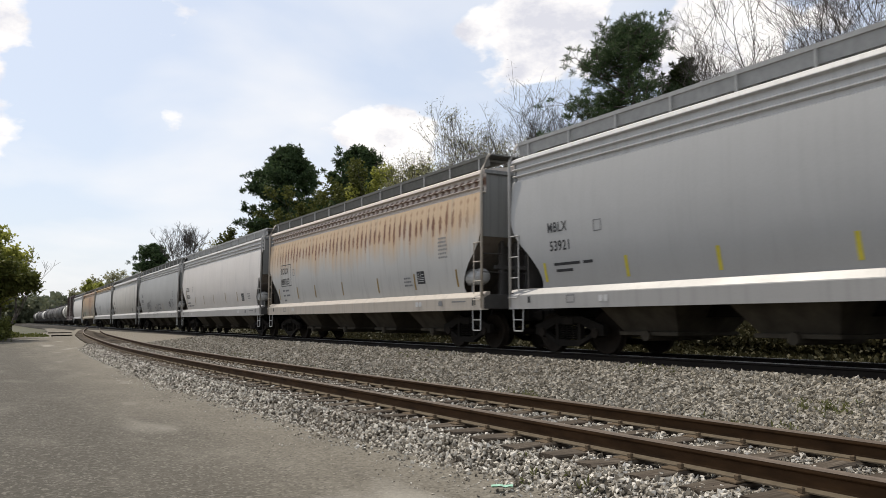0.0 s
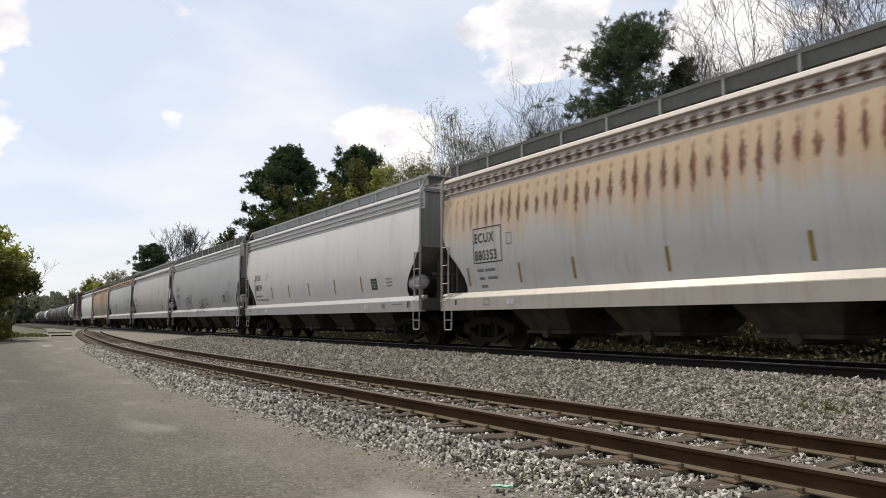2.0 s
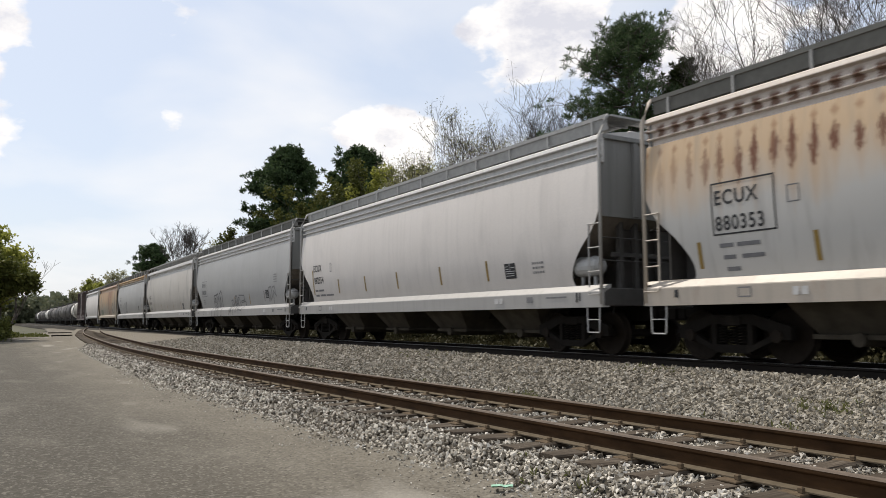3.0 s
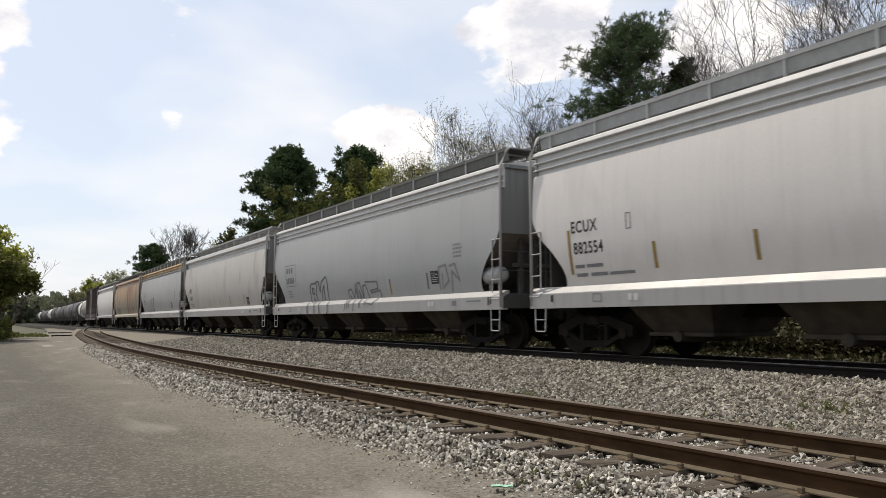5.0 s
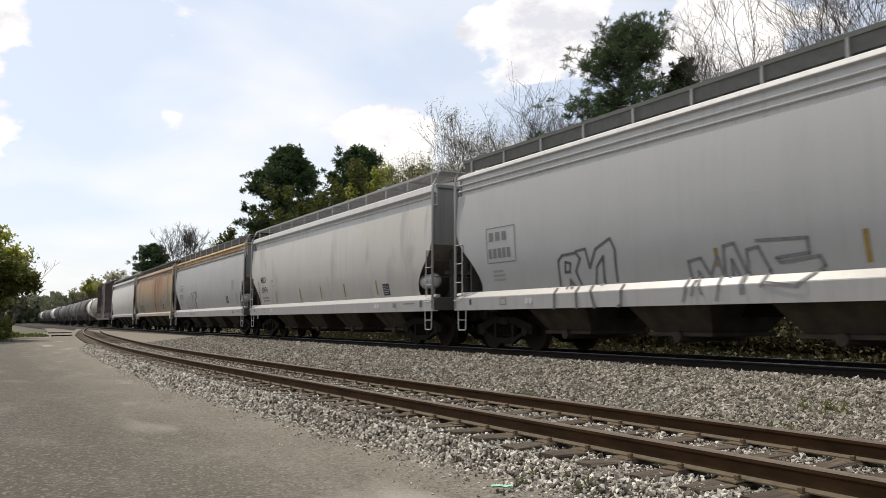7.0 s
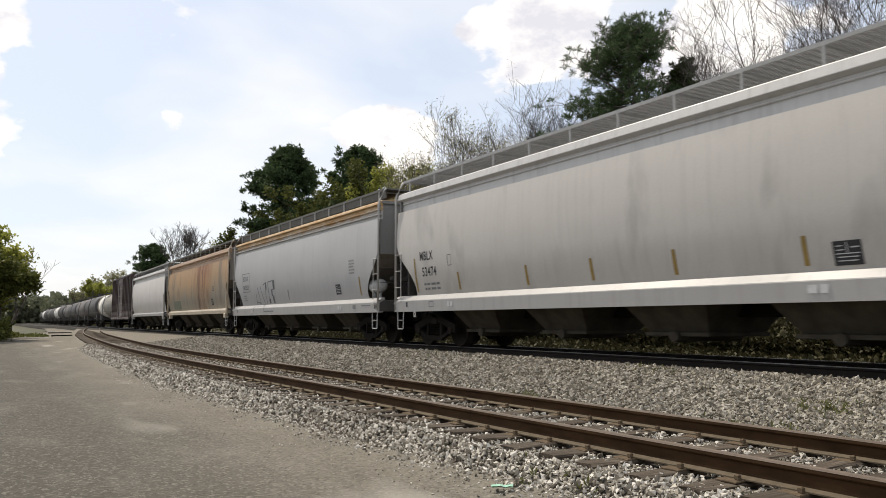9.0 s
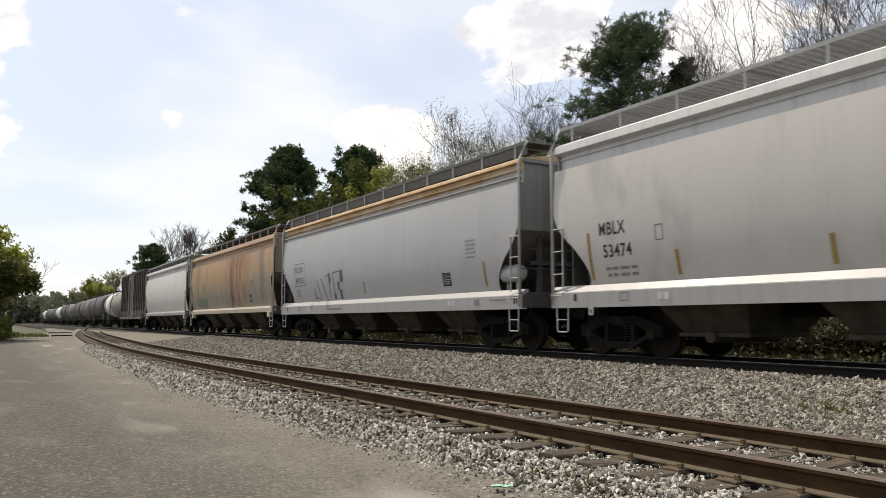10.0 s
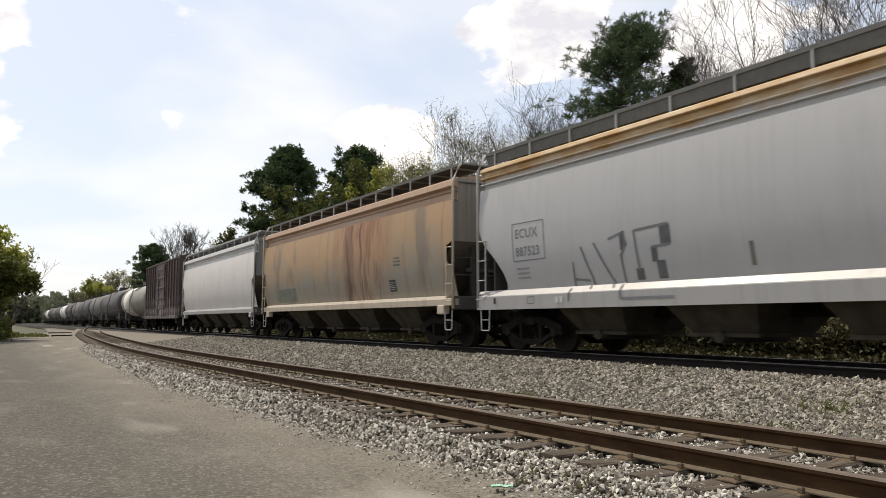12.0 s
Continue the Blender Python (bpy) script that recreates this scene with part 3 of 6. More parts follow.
# ground: one sheet to the horizon, gently rising behind the line
gx = [-1500, -600, -250, -100] + spread(-60, 10, 29) + spread(11, 40, 30) + spread(43, 100, 20) + [140, 200, 300, 500, 900, 1800]
gy = [-900, -300, -120] + spread(-60, 200, 88) + [260, 350, 500, 800, 1400, 2600]


def land_z(x, y):
    rise = 0.0
    if x > 16.4:
        rise = 0.95 * (1 - math.exp(-(x - 16.4) / 3.0))
    if 3 < x < main_x(y) + 4.3 and y < 400:
        return -0.35
    return -0.06 + rise + (0.10 * noise.noise((x * 0.2, y * 0.2, 0)) if abs(x) < 90 and x > 18 else 0)


setting("ground", grid_mesh("ground", [[(x, y, land_z(x, y)) for x in gx] for y in gy]), M["grass"], "spring grass and dirt on flat land beside the railway")

ys = spread(-30, 160, 191) + spread(162, 420, 60)
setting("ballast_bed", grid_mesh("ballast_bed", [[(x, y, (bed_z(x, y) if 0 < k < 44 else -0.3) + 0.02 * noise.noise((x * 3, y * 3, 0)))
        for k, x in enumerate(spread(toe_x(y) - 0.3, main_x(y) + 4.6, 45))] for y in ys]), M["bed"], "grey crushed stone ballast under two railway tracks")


def road_left(y):
    return -14 if y < 52 else float(np.interp(y, (52, 66, 74, 90, 120, 160, 400), (-14, -3, 0.8, 3.9, 7.6, 9.6, 9.8))) + 0.5 * noise.noise((y * 0.35, 0, 2))


def road_z(x, y):
    return 0.0 + 0.020 * noise.noise((x * 0.7, y * 0.5, 4)) + 0.010 * noise.noise((x * 2.3, y * 2.3, 7)) + 0.085 * max(0, x - 2.4) * float(np.interp(y, (4, 7, 13), (1.0, 0.75, 0.2)))


setting("road", grid_mesh("road", [[(x, y, road_z(x, y)) for x in spread(road_left(y), max(toe_x(y) + 0.5, road_left(y) + 0.3), 50, 0.8)]
        for y in spread(-30, 60, 140) + spread(61, 170, 60)]), M["road"], "grey worn tarred gravel road with pale dusty patches")


# ---- tracks ----
def rail_section():
    """Half-profile of a rail mirrored: foot, web, head. Height 0.17 m, top at 0."""
    half = [(0.070, -0.170), (0.070, -0.160), (0.018, -0.142), (0.009, -0.125), (0.009, -0.055), (0.032, -0.042), (0.036, -0.034), (0.036, -0.010), (0.026, 0.0)]
    return half + [(-x, z) for x, z in reversed(half)]


def rail_mesh(center, offset, level, y0, y1, step, only_head=False, foot=0):
    sec = rail_section()
    if foot:
        sec = [(foot * 0.072, -0.168), (foot * 0.072, -0.158), (foot * 0.020, -0.1405), (foot * 0.020, -0.165)]
    if only_head:
        sec = [(0.037, -0.011), (0.027, 0.0025), (-0.027, 0.0025), (-0.037, -0.011)]
    n = len(sec)
    vs, fs = [], []
    count = int((y1 - y0) / step) + 1
    for i in range(count):
        y = y0 + i * step
        cx, sl = center(y), (center(y + 0.5) - center(y - 0.5))
        for x, z in sec:
            vs.append((cx + (offset + x) * math.cos(math.atan(sl)), y - (offset + x) * sl, level(y) + z))
    for i in range(count - 1):
        for k in range(n):
            a, b = i * n + k, i * n + (k + 1) % n
            fs.append((a, b, b + n, a + n))
    return mesh_of("rail", vs, fs)


def tie_mesh(seed):
    rnd = random.Random(seed)
    b = Build()
    n = 7
    vs = []
    for i in range(n + 1):
        x = -1.3 + 2.6 * i / n
        j = lambda s: rnd.uniform(-s, s)
        vs += [(x + j(0.012), -0.112 + j(0.008), -0.17), (x + j(0.012), -0.115 + j(0.01), -0.012 + j(0.004)), (x + j(0.01), -0.098 + j(0.012), j(0.007)),
               (x + j(0.01), 0.0 + j(0.02), j(0.008)), (x + j(0.01), 0.098 + j(0.012), j(0.007)), (x + j(0.012), 0.115 + j(0.01), -0.012 + j(0.004)), (x + j(0.012), 0.112, -0.17)]
    fs = [(i * 7 + k, i * 7 + (k + 1) % 7, (i + 1) * 7 + (k + 1) % 7, (i + 1) * 7 + k) for i in range(n) for k in range(7)]
    fs += [tuple(range(6, -1, -1)), tuple(range(n * 7, n * 7 + 7))]
    return b.add(vs, fs).mesh("tie")


def plate_mesh():
    b = Build()
    b.box(-0.17, 0.17, -0.09, 0.09, -0.008, 0.012, 0.006)
    for x in (-0.10, 0.10):
        for y in (-0.055, 0.055):
            if (x < 0) == (y < 0):
                b.box(x - 0.018, x + 0.018, y - 0.018, y + 0.018, 0.01, 0.055, 0.008)
    return b.mesh("tie_plate")


TIES = [tie_mesh(k) for k in range(6)]
PLATE = plate_mesh()
GAUGE = 0.7535
TIE_Y = {}


def track(name, center, level, y0, y1, spacing, label, sink, rail_step, seed):
    rnd = random.Random(seed)
    top = tagged(new(name), label, "railway track", kind="structure")
    for side in (-GAUGE, GAUGE):
        r = part("rail", rail_mesh(center, side, level, -30, 400 if name == "main_track" else 126, rail_step), M["rail"] if name == "siding_track" else M["dark_rail"], top, "rust-brown steel rail" if name == "siding_track" else "near-black steel rail")
        part("rail_head", rail_mesh(center, side, level, -30, 400 if name == "main_track" else 126, rail_step, True), M["head"] if name == "siding_track" else M["polished"], r, "rubbed running surface")
        # paler foot strips: sunlight on the foot put into the colour
        for q in (-1, 1) if name == "siding_track" else ():
            part("rail_foot", rail_mesh(center, side, level, -30, 400 if name == "main_track" else 126, rail_step, False, q), M["foot"], r, "tan rail foot, its sunlit tone put into the colour")
    y = y0
    TIE_Y[name] = []
    while y < y1:
        TIE_Y[name].append(y)
        a = math.atan(center(y + 0.5) - center(y - 0.5))
        z = level(y) - 0.172 - 0.008
        m = Matrix.Translation((center(y) + rnd.uniform(-0.06, 0.06), y, z - sink)) @ Euler((rnd.uniform(-0.01, 0.01), rnd.uniform(-0.008, 0.008), -a + rnd.uniform(-0.02, 0.02))).to_matrix().to_4x4()
        part("tie", rnd.choice(TIES), M["tie"], top, m=m)
        if y < 45:
            for side in (-GAUGE, GAUGE):
                part("tie_plate", PLATE, M["plate"], top, m=Matrix.Translation((center(y) + side * math.cos(a), y - side * math.sin(a), z + 0.0)) @ Euler((0, 0, -a)).to_matrix().to_4x4())
        y += spacing * rnd.uniform(0.93, 1.07)
    return top


track("siding_track", siding_x, siding_z, -4, 118, 0.53, "disused siding with rusty rails on weathered wooden ties", 0.0, 1.0, 5)
track("main_track", main_x, lambda y: RAIL_M, 2, 70, 0.53, "main line track in the shade of the passing train", 0.0, 2.0, 6)


# ---- loose stones: one bed of ballast pieces ----
def stone_cloud(name, spots, sizes, seed, material, label, category):
    """Angular broken stones, each a skewed, squashed double pyramid."""
    rng = np.random.default_rng(seed)
    base = np.array([(1, 0, 0), (-1, 0, 0), (0, 1, 0), (0, -1, 0), (0, 0, 1), (0, 0, -1)]) * 1.25
    tri = np.array([(0, 2, 4), (2, 1, 4), (1, 3, 4), (3, 0, 4), (2, 0, 5), (1, 2, 5), (3, 1, 5), (0, 3, 5)])
    n = len(spots)
    v = base[None] + rng.uniform(-0.45, 0.45, (n, 6, 3))
    v = v * rng.uniform(0.45, 1.4, (n, 1, 3)) * np.asarray(sizes)[:, None, None]
    q = rng.normal(size=(n, 4)); q /= np.linalg.norm(q, axis=1)[:, None]
    w, x, y, z = q.T
    R = np.stack([1 - 2 * (y * y + z * z), 2 * (x * y - w * z), 2 * (x * z + w * y), 2 * (x * y + w * z), 1 - 2 * (x * x + z * z), 2 * (y * z - w * x), 2 * (x * z - w * y), 2 * (y * z + w * x), 1 - 2 * (x * x + y * y)], 1).reshape(n, 3, 3)
    v = np.einsum("nij,nkj->nki", R, v) + np.asarray(spots)[:, None]
    f = (tri[None] + 6 * np.arange(n)[:, None, None]).reshape(-1, 3)
    me = bpy.data.meshes.new(name)
    me.vertices.add(n * 6); me.vertices.foreach_set("co", v.reshape(-1).astype(np.float32))
    me.loops.add(len(f) * 3); me.loops.foreach_set("vertex_index", f.reshape(-1).astype(np.int32))
    me.polygons.add(len(f)); me.polygons.foreach_set("loop_start", np.arange(0, len(f) * 3, 3, dtype=np.int32))
    me.update(calc_edges=True)
    me.shade_flat()
    ob = new(name, me)
    me.materials.append(material)
    return tagged(ob, label, category, kind="stuff")


def scatter_ballast():
    rng = np.random.default_rng(11)
    spots, sizes = [], []
    ties = np.array(TIE_Y["siding_track"])
    for _ in range(235000):
        y = 2.0 + 42 * rng.random() ** 1.9 if rng.random() > 0.10 else rng.uniform(-8, 2)
        x0, x1 = toe_x(y) - 0.15, main_x(y) - 1.5
        x = x0 + (x1 - x0) * rng.random() if rng.random() > 0.12 else x0 + rng.exponential(0.35)
        sx = siding_x(y)
        inside = abs(x - sx) < 1.32
        if inside or -1.45 < x - sx < 0:
            k = int(np.searchsorted(ties, y))
            gap = min(abs(ties[max(k - 1, 0)] - y), abs(ties[min(k, len(ties) - 1)] - y))
            if gap < 0.125 and abs(x - sx) < 1.25 and rng.random() < (0.72 if abs(x - sx) < 1.0 else 0.3):
                continue
        if abs(abs(x - sx) - GAUGE) < 0.10:
            continue
        size = rng.uniform(0.009, 0.0235) * (1 + 0.016 * abs(y) + 0.10 * max(0.0, x - 6.4))
        z = bed_z(x, y) + size * rng.uniform(-0.1, 0.9)
        if inside:
            z += rng.uniform(-0.01, 0.03) if abs(x - sx) < 0.7 else rng.uniform(-0.02, 0.02)
            size *= 0.85
        spots.append((x, y, z)); sizes.append(size)
    stone_cloud("ballast_stones", spots, sizes, 3, M["stones"], "loose angular grey ballast stones heaped along the tracks", "ballast")
    spots, sizes = [], []
    for _ in range(5000):
        y = 2.5 + 22 * rng.random() ** 1.6
        x = toe_x(y) + 0.25 - rng.exponential(0.26)
        if x < toe_x(y) - 1.1:
            continue
        spots.append((x, y, road_z(x, y) + 0.004)); sizes.append(rng.uniform(0.005, 0.014) * (1.4 if x > toe_x(y) - 0.3 else 0.8))
    stone_cloud("road_gravel", spots, sizes, 4, M["stones"], "small stones strayed from the ballast onto the road", "gravel")


scatter_ballast()

# ---- freight cars ----
# a car's frame: origin on the rail tops under its middle, y along the track, near side towards -x
HALF = 8.65          # half the length over the side sills
WHEEL_R = 0.457
MESH = {}


def cached(key, make):
    if key not in MESH:
        MESH[key] = make()
    return MESH[key]


def side_u(h):
    """Half-width of the rounded hopper shell at height h."""
    return float(np.interp(h, (1.0, 1.38, 1.6, 1.85, 2.1, 2.35, 2.6, 2.85, 3.1, 3.35, 3.6, 3.8, 4.0, 4.5), (1.28, 1.385, 1.442, 1.496, 1.536, 1.565, 1.584, 1.594, 1.594, 1.586, 1.571, 1.553, 1.53, 1.46)))


def cut_e(h):
    """How far the shell stands back from the sill's end at height h: the curved opening at the foot of each end."""
    return float(np.interp(h, (1.38, 1.44, 1.52, 1.65, 1.85, 2.05, 2.22, 2.40, 2.55, 2.75, 2.98, 3.15, 3.5, 4.3), (0.92, 1.04, 1.09, 1.11, 1.03, 0.88, 0.73, 0.53, 0.36, 0.21, 0.10, 0.09, 0.09, 0.09)))


def cut_small(h):
    """Ends of the fuller body: closed but for a small hand-hold opening at mid height."""
    return float(np.interp(h, (1.2, 2.14, 2.22, 2.31, 2.75, 2.86, 4.3), (0.12, 0.12, 0.28, 0.42, 0.42, 0.12, 0.09)))


def shell_mesh(half, full=False):
    hs = ([1.33] if full else []) + [1.38, 1.44, 1.52, 1.6, 1.7, 1.78, 1.85, 1.95, 2.05, 2.14, 2.22, 2.31, 2.40, 2.48, 2.55, 2.65, 2.75, 2.86, 2.98, 3.15, 3.35, 3.6, 3.8, 4.0]
    b = Build()
    for s in (-1, 1):
        rows = []
        for h in hs:
            e = cut_small(h) if full else cut_e(h)
            ylist = [-half + e] + spread(-half + 1.4, half - 1.4, 15) + [half - e]
            rows.append([(s * side_u(h), y, h) for y in ylist])
        w = len(rows[0])
        vs = [p for r in rows for p in r]
        fs = [(i * w + j, i * w + j + 1, (i + 1) * w + j + 1, (i + 1) * w + j) for i in range(len(rows) - 1) for j in range(w - 1)]
        b.add(vs, fs)
    me = mesh_of("body", b.v, b.f, True)
    return me


def eave_mesh(half, style):
    """Stepped ledges along the top of one side and the sloped white eave strip. near side (-x)."""
    e = half - 0.09
    if style == "stepped":
        sec = [(-1.44, 3.97), (-1.525, 3.985), (-1.47, 4.03), (-1.465, 4.11), (-1.535, 4.13), (-1.535, 4.145), (-1.48, 4.18), (-1.475, 4.26), (-1.475, 4.265), (-1.55, 4.285), (-1.55, 4.30), (-1.49, 4.335), (-1.485, 4.43), (-1.485, 4.435), (-1.57, 4.455), (-1.57, 4.47), (-1.545, 4.54), (-1.44, 4.585), (-1.42, 4.60), (-1.42, 3.98)]
    else:
        sec = [(-1.40, 3.97), (-1.53, 3.985), (-1.41, 4.03), (-1.42, 4.22), (-1.46, 4.235), (-1.46, 4.25), (-1.43, 4.27), (-1.43, 4.32), (-1.57, 4.37), (-1.57, 4.385), (-1.54, 4.54), (-1.43, 4.585), (-1.42, 4.60), (-1.42, 3.98)]
    return Build().sweep(sec, -e, e).mesh("eave")


def roof_mesh(half):
    e = half - 0.12
    sec = [(-1.36, 4.50), (-1.36, 4.59), (-0.9, 4.68), (-0.5, 4.73), (0, 4.75), (0.5, 4.73), (0.9, 4.68), (1.36, 4.59), (1.36, 4.50)]
    b = Build().sweep(sec, -e, e)
    # trough hatches along the middle
    for y in spread(-half + 1.2, half - 1.2, 9):
        b.box(-0.32, 0.32, y - 0.75, y + 0.75, 4.74, 4.86, 0.03)
    return b.mesh("roof")


def sill_mesh(half, full=False):
    """Side sill: a channel with a sloped top edge that catches the light."""
    if full:
        b = Build().sweep([(-1.56, 1.13), (-1.57, 1.30), (-1.565, 1.31), (-1.53, 1.39), (-1.36, 1.41), (-1.36, 1.34), (-1.52, 1.30), (-1.52, 1.15), (-1.44, 1.15), (-1.44, 1.13)], -half + 0.5, half - 0.5)
        b.box(-1.56, -1.44, -half, -half + 0.5, 1.13, 1.32, 0.01).box(-1.56, -1.44, half - 0.5, half, 1.13, 1.32, 0.01)
        for y in (-half + 0.75, half - 0.75):
            b.box(-1.58, -1.40, y - 0.17, y + 0.17, 0.90, 1.14, 0.02)
        return b.mesh("side_sill")
    sec = [(-1.60, 0.99), (-1.612, 1.30), (-1.606, 1.318), (-1.49, 1.445), (-1.38, 1.462), (-1.38, 1.39), (-1.56, 1.29), (-1.56, 1.02), (-1.44, 1.02), (-1.44, 0.99)]
    return Build().sweep(sec, -half, half).mesh("side_sill")


def end_wall_mesh(half):
    """Flat upper end sheet with vertical stiffeners, facing -y."""
    b = Build()
    y = -half + 0.14
    b.sweep([(-1.50, 2.86), (-1.50, 4.40), (-1.44, 4.58), (1.44, 4.58), (1.50, 4.40), (1.50, 2.86)], y, y + 0.05)
    return b.mesh("end_wall")


def end_rib_mesh(half):
    y = -half + 0.139
    return Build().box(-0.05, 0.05, y - 0.08, y, 2.88, 4.47, 0.01).mesh("end_rib")


def end_cap_mesh(half):
    y = -half + 0.139
    return Build().box(-1.46, 1.46, y - 0.06, y, 4.48, 4.58, 0.01).mesh("end_cap")


def slope_mesh(half):
    y = -half
    vs = [(-1.46, y + 0.16, 2.90), (1.46, y + 0.16, 2.90), (1.22, y + 2.6, 1.05), (-1.22, y + 2.6, 1.05),
          (-1.46, y + 0.22, 2.93), (1.46, y + 0.22, 2.93), (1.22, y + 2.66, 1.08), (-1.22, y + 2.66, 1.08)]
    b = Build().add(vs, [(0, 1, 2, 3), (7, 6, 5, 4), (0, 4, 5, 1), (1, 5, 6, 2), (2, 6, 7, 3), (3, 7, 4, 0)])
    return b.mesh("slope_sheet")


def end_frame_mesh(half):
    """End platform, bolster struts and uprights that carry the slope sheet, at the -y end."""
    y = -half
    b = Build()
    b.box(-1.58, 1.58, y, y + 0.16, 1.02, 1.38, 0.012)
    b.box(-1.45, 1.45, y + 0.16, y + 1.05, 1.28, 1.34)
    for x in (-0.78, -0.35, 0.35, 0.95):
        b.box(x - 0.05, x + 0.05, y + 0.30, y + 0.42, 1.34, 2.80, 0.01)
    b.box(-1.0, 1.0, y + 0.30, y + 0.40, 2.05, 2.15, 0.01)
    # backing plate, added to keep the end opening dark
    b.box(-0.76, 1.36, y + 0.43, y + 0.46, 1.34, 2.66)
    # shear plate on the centre line, under the slope sheet
    b.add([(sx, y + a, h) for sx in (-0.03, 0.03) for a, h in ((0.32, 1.34), (2.2, 1.34), (0.32, 2.78))], [(0, 1, 2), (5, 4, 3), (0, 3, 4, 1), (1, 4, 5, 2), (2, 5, 3, 0)])
    b.tube([(-1.5, y + 0.12, 2.42), (1.5, y + 0.12, 2.42)], 0.014, 6)
    b.tube([(-1.5, y + 0.12, 1.95), (1.5, y + 0.12, 1.95)], 0.014, 6)
    # web plate on the far side of the centre line, added to block bright sky
    b.add([(sx, y + a, h) for sx in (0.90, 0.94) for a, h in ((0.30, 1.34), (2.2, 1.34), (0.30, 2.80))], [(0, 1, 2), (5, 4, 3), (0, 3, 4, 1), (1, 4, 5, 2), (2, 5, 3, 0)])
    return b.mesh("end_frame")


def post_mesh(half):
    """Corner post on the near side at the -y end, bent inwards at the eave up to the running board."""
    y = -half + 0.05
    return Build().tube([(-1.60, y, 1.05), (-1.60, y, 4.44), (-1.57, y, 4.55), (-1.40, y, 4.90), (-1.34, y, 4.97)], 0.036, 8).mesh("corner_post", True)


def ladder_mesh(half):
    y = -half
    b = Build()
    b.tube([(-1.605, y + 0.40, 1.40), (-1.605, y + 0.40, 2.70)], 0.017, 6)
    for h in (1.72, 2.21, 2.70):
        b.tube([(-1.615, y + 0.03, h), (-1.615, y + 0.42, h)], 0.014, 6)
    b.tube([(-1.60, y + 0.04, 1.33), (-1.655, y + 0.06, 1.25), (-1.655, y + 0.38, 1.25), (-1.60, y + 0.41, 1.33)], 0.012, 6)
    return b.mesh("ladder")


def stirrup_mesh(half):
    y = -half
    b = Build()
    b.tube([(-1.57, y + 0.14, 1.0), (-1.57, y + 0.16, 0.50), (-1.57, y + 0.18, 0.48), (-1.57, y + 0.48, 0.48), (-1.57, y + 0.50, 0.50), (-1.57, y + 0.52, 1.0)], 0.016, 6)
    b.tube([(-1.57, y + 0.15, 0.74), (-1.57, y + 0.51, 0.74)], 0.012, 6)
    return b.mesh("stirrup_step")


def board_mesh(half, open_grating):
    """Running board along the near roof edge: edge angle, inner bar and cross bars."""
    b = Build()
    e = half - 0.05
    if open_grating:
        b.box(-1.365, -1.34, -e, e, 4.93, 5.0)
        b.box(-0.36, -0.33, -e, e, 4.94, 4.99)
        for k in range(13):
            x = -1.29 + 0.072 * k
            b.box(x - 0.021, x + 0.021, -e, e, 4.955, 4.98)
        y = -e
        while y < e:
            b.box(-1.34, -0.36, y - 0.012, y + 0.012, 4.945, 4.972)
            y += 0.16
    else:
        b.sweep([(-1.365, 4.92), (-1.365, 5.0), (-1.335, 5.0), (-1.335, 4.98), (-0.34, 4.98), (-0.34, 4.955), (-1.34, 4.955), (-1.34, 4.92)], -e, e)
    return b.mesh("running_board")


def bracket_mesh():
    b = Build()
    b.box(-1.385, -1.348, -0.016, 0.016, 4.585, 4.925)
    b.box(-1.35, -0.36, -0.022, 0.022, 4.90, 4.945)
    return b.mesh("bracket")


def end_board_mesh(half):
    y = -half
    b = Build()
    for k in range(4):
        b.box(-1.28, 1.28, y + 0.0 + 0.11 * k, y + 0.07 + 0.11 * k, 4.945, 4.985)
    return b.mesh("end_board")


def bay_mesh(style):
    """One discharge hopper under the floor: a tapering pocket with a gate frame."""
    b = Build()
    top, bot = [(-1.30, -1.08), (1.30, -1.08), (1.30, 1.08), (-1.30, 1.08)], [(-0.80, -0.72), (0.80, -0.72), (0.80, 0.72), (-0.80, 0.72)]
    vs = [(x, y, 1.12) for x, y in top] + [(x, y, 0.50) for x, y in bot]
    b.add(vs, [(3, 2, 1, 0), (4, 5, 6, 7), (0, 1, 5, 4), (1, 2, 6, 5), (2, 3, 7, 6), (3, 0, 4, 7)])
    b.box(-0.88, 0.88, -0.78, 0.78, 0.42, 0.50, 0.01)
    b.tube([(-0.95, 0, 0.42), (0.95, 0, 0.42)], 0.11, 10)
    return b.mesh("hopper_bay")


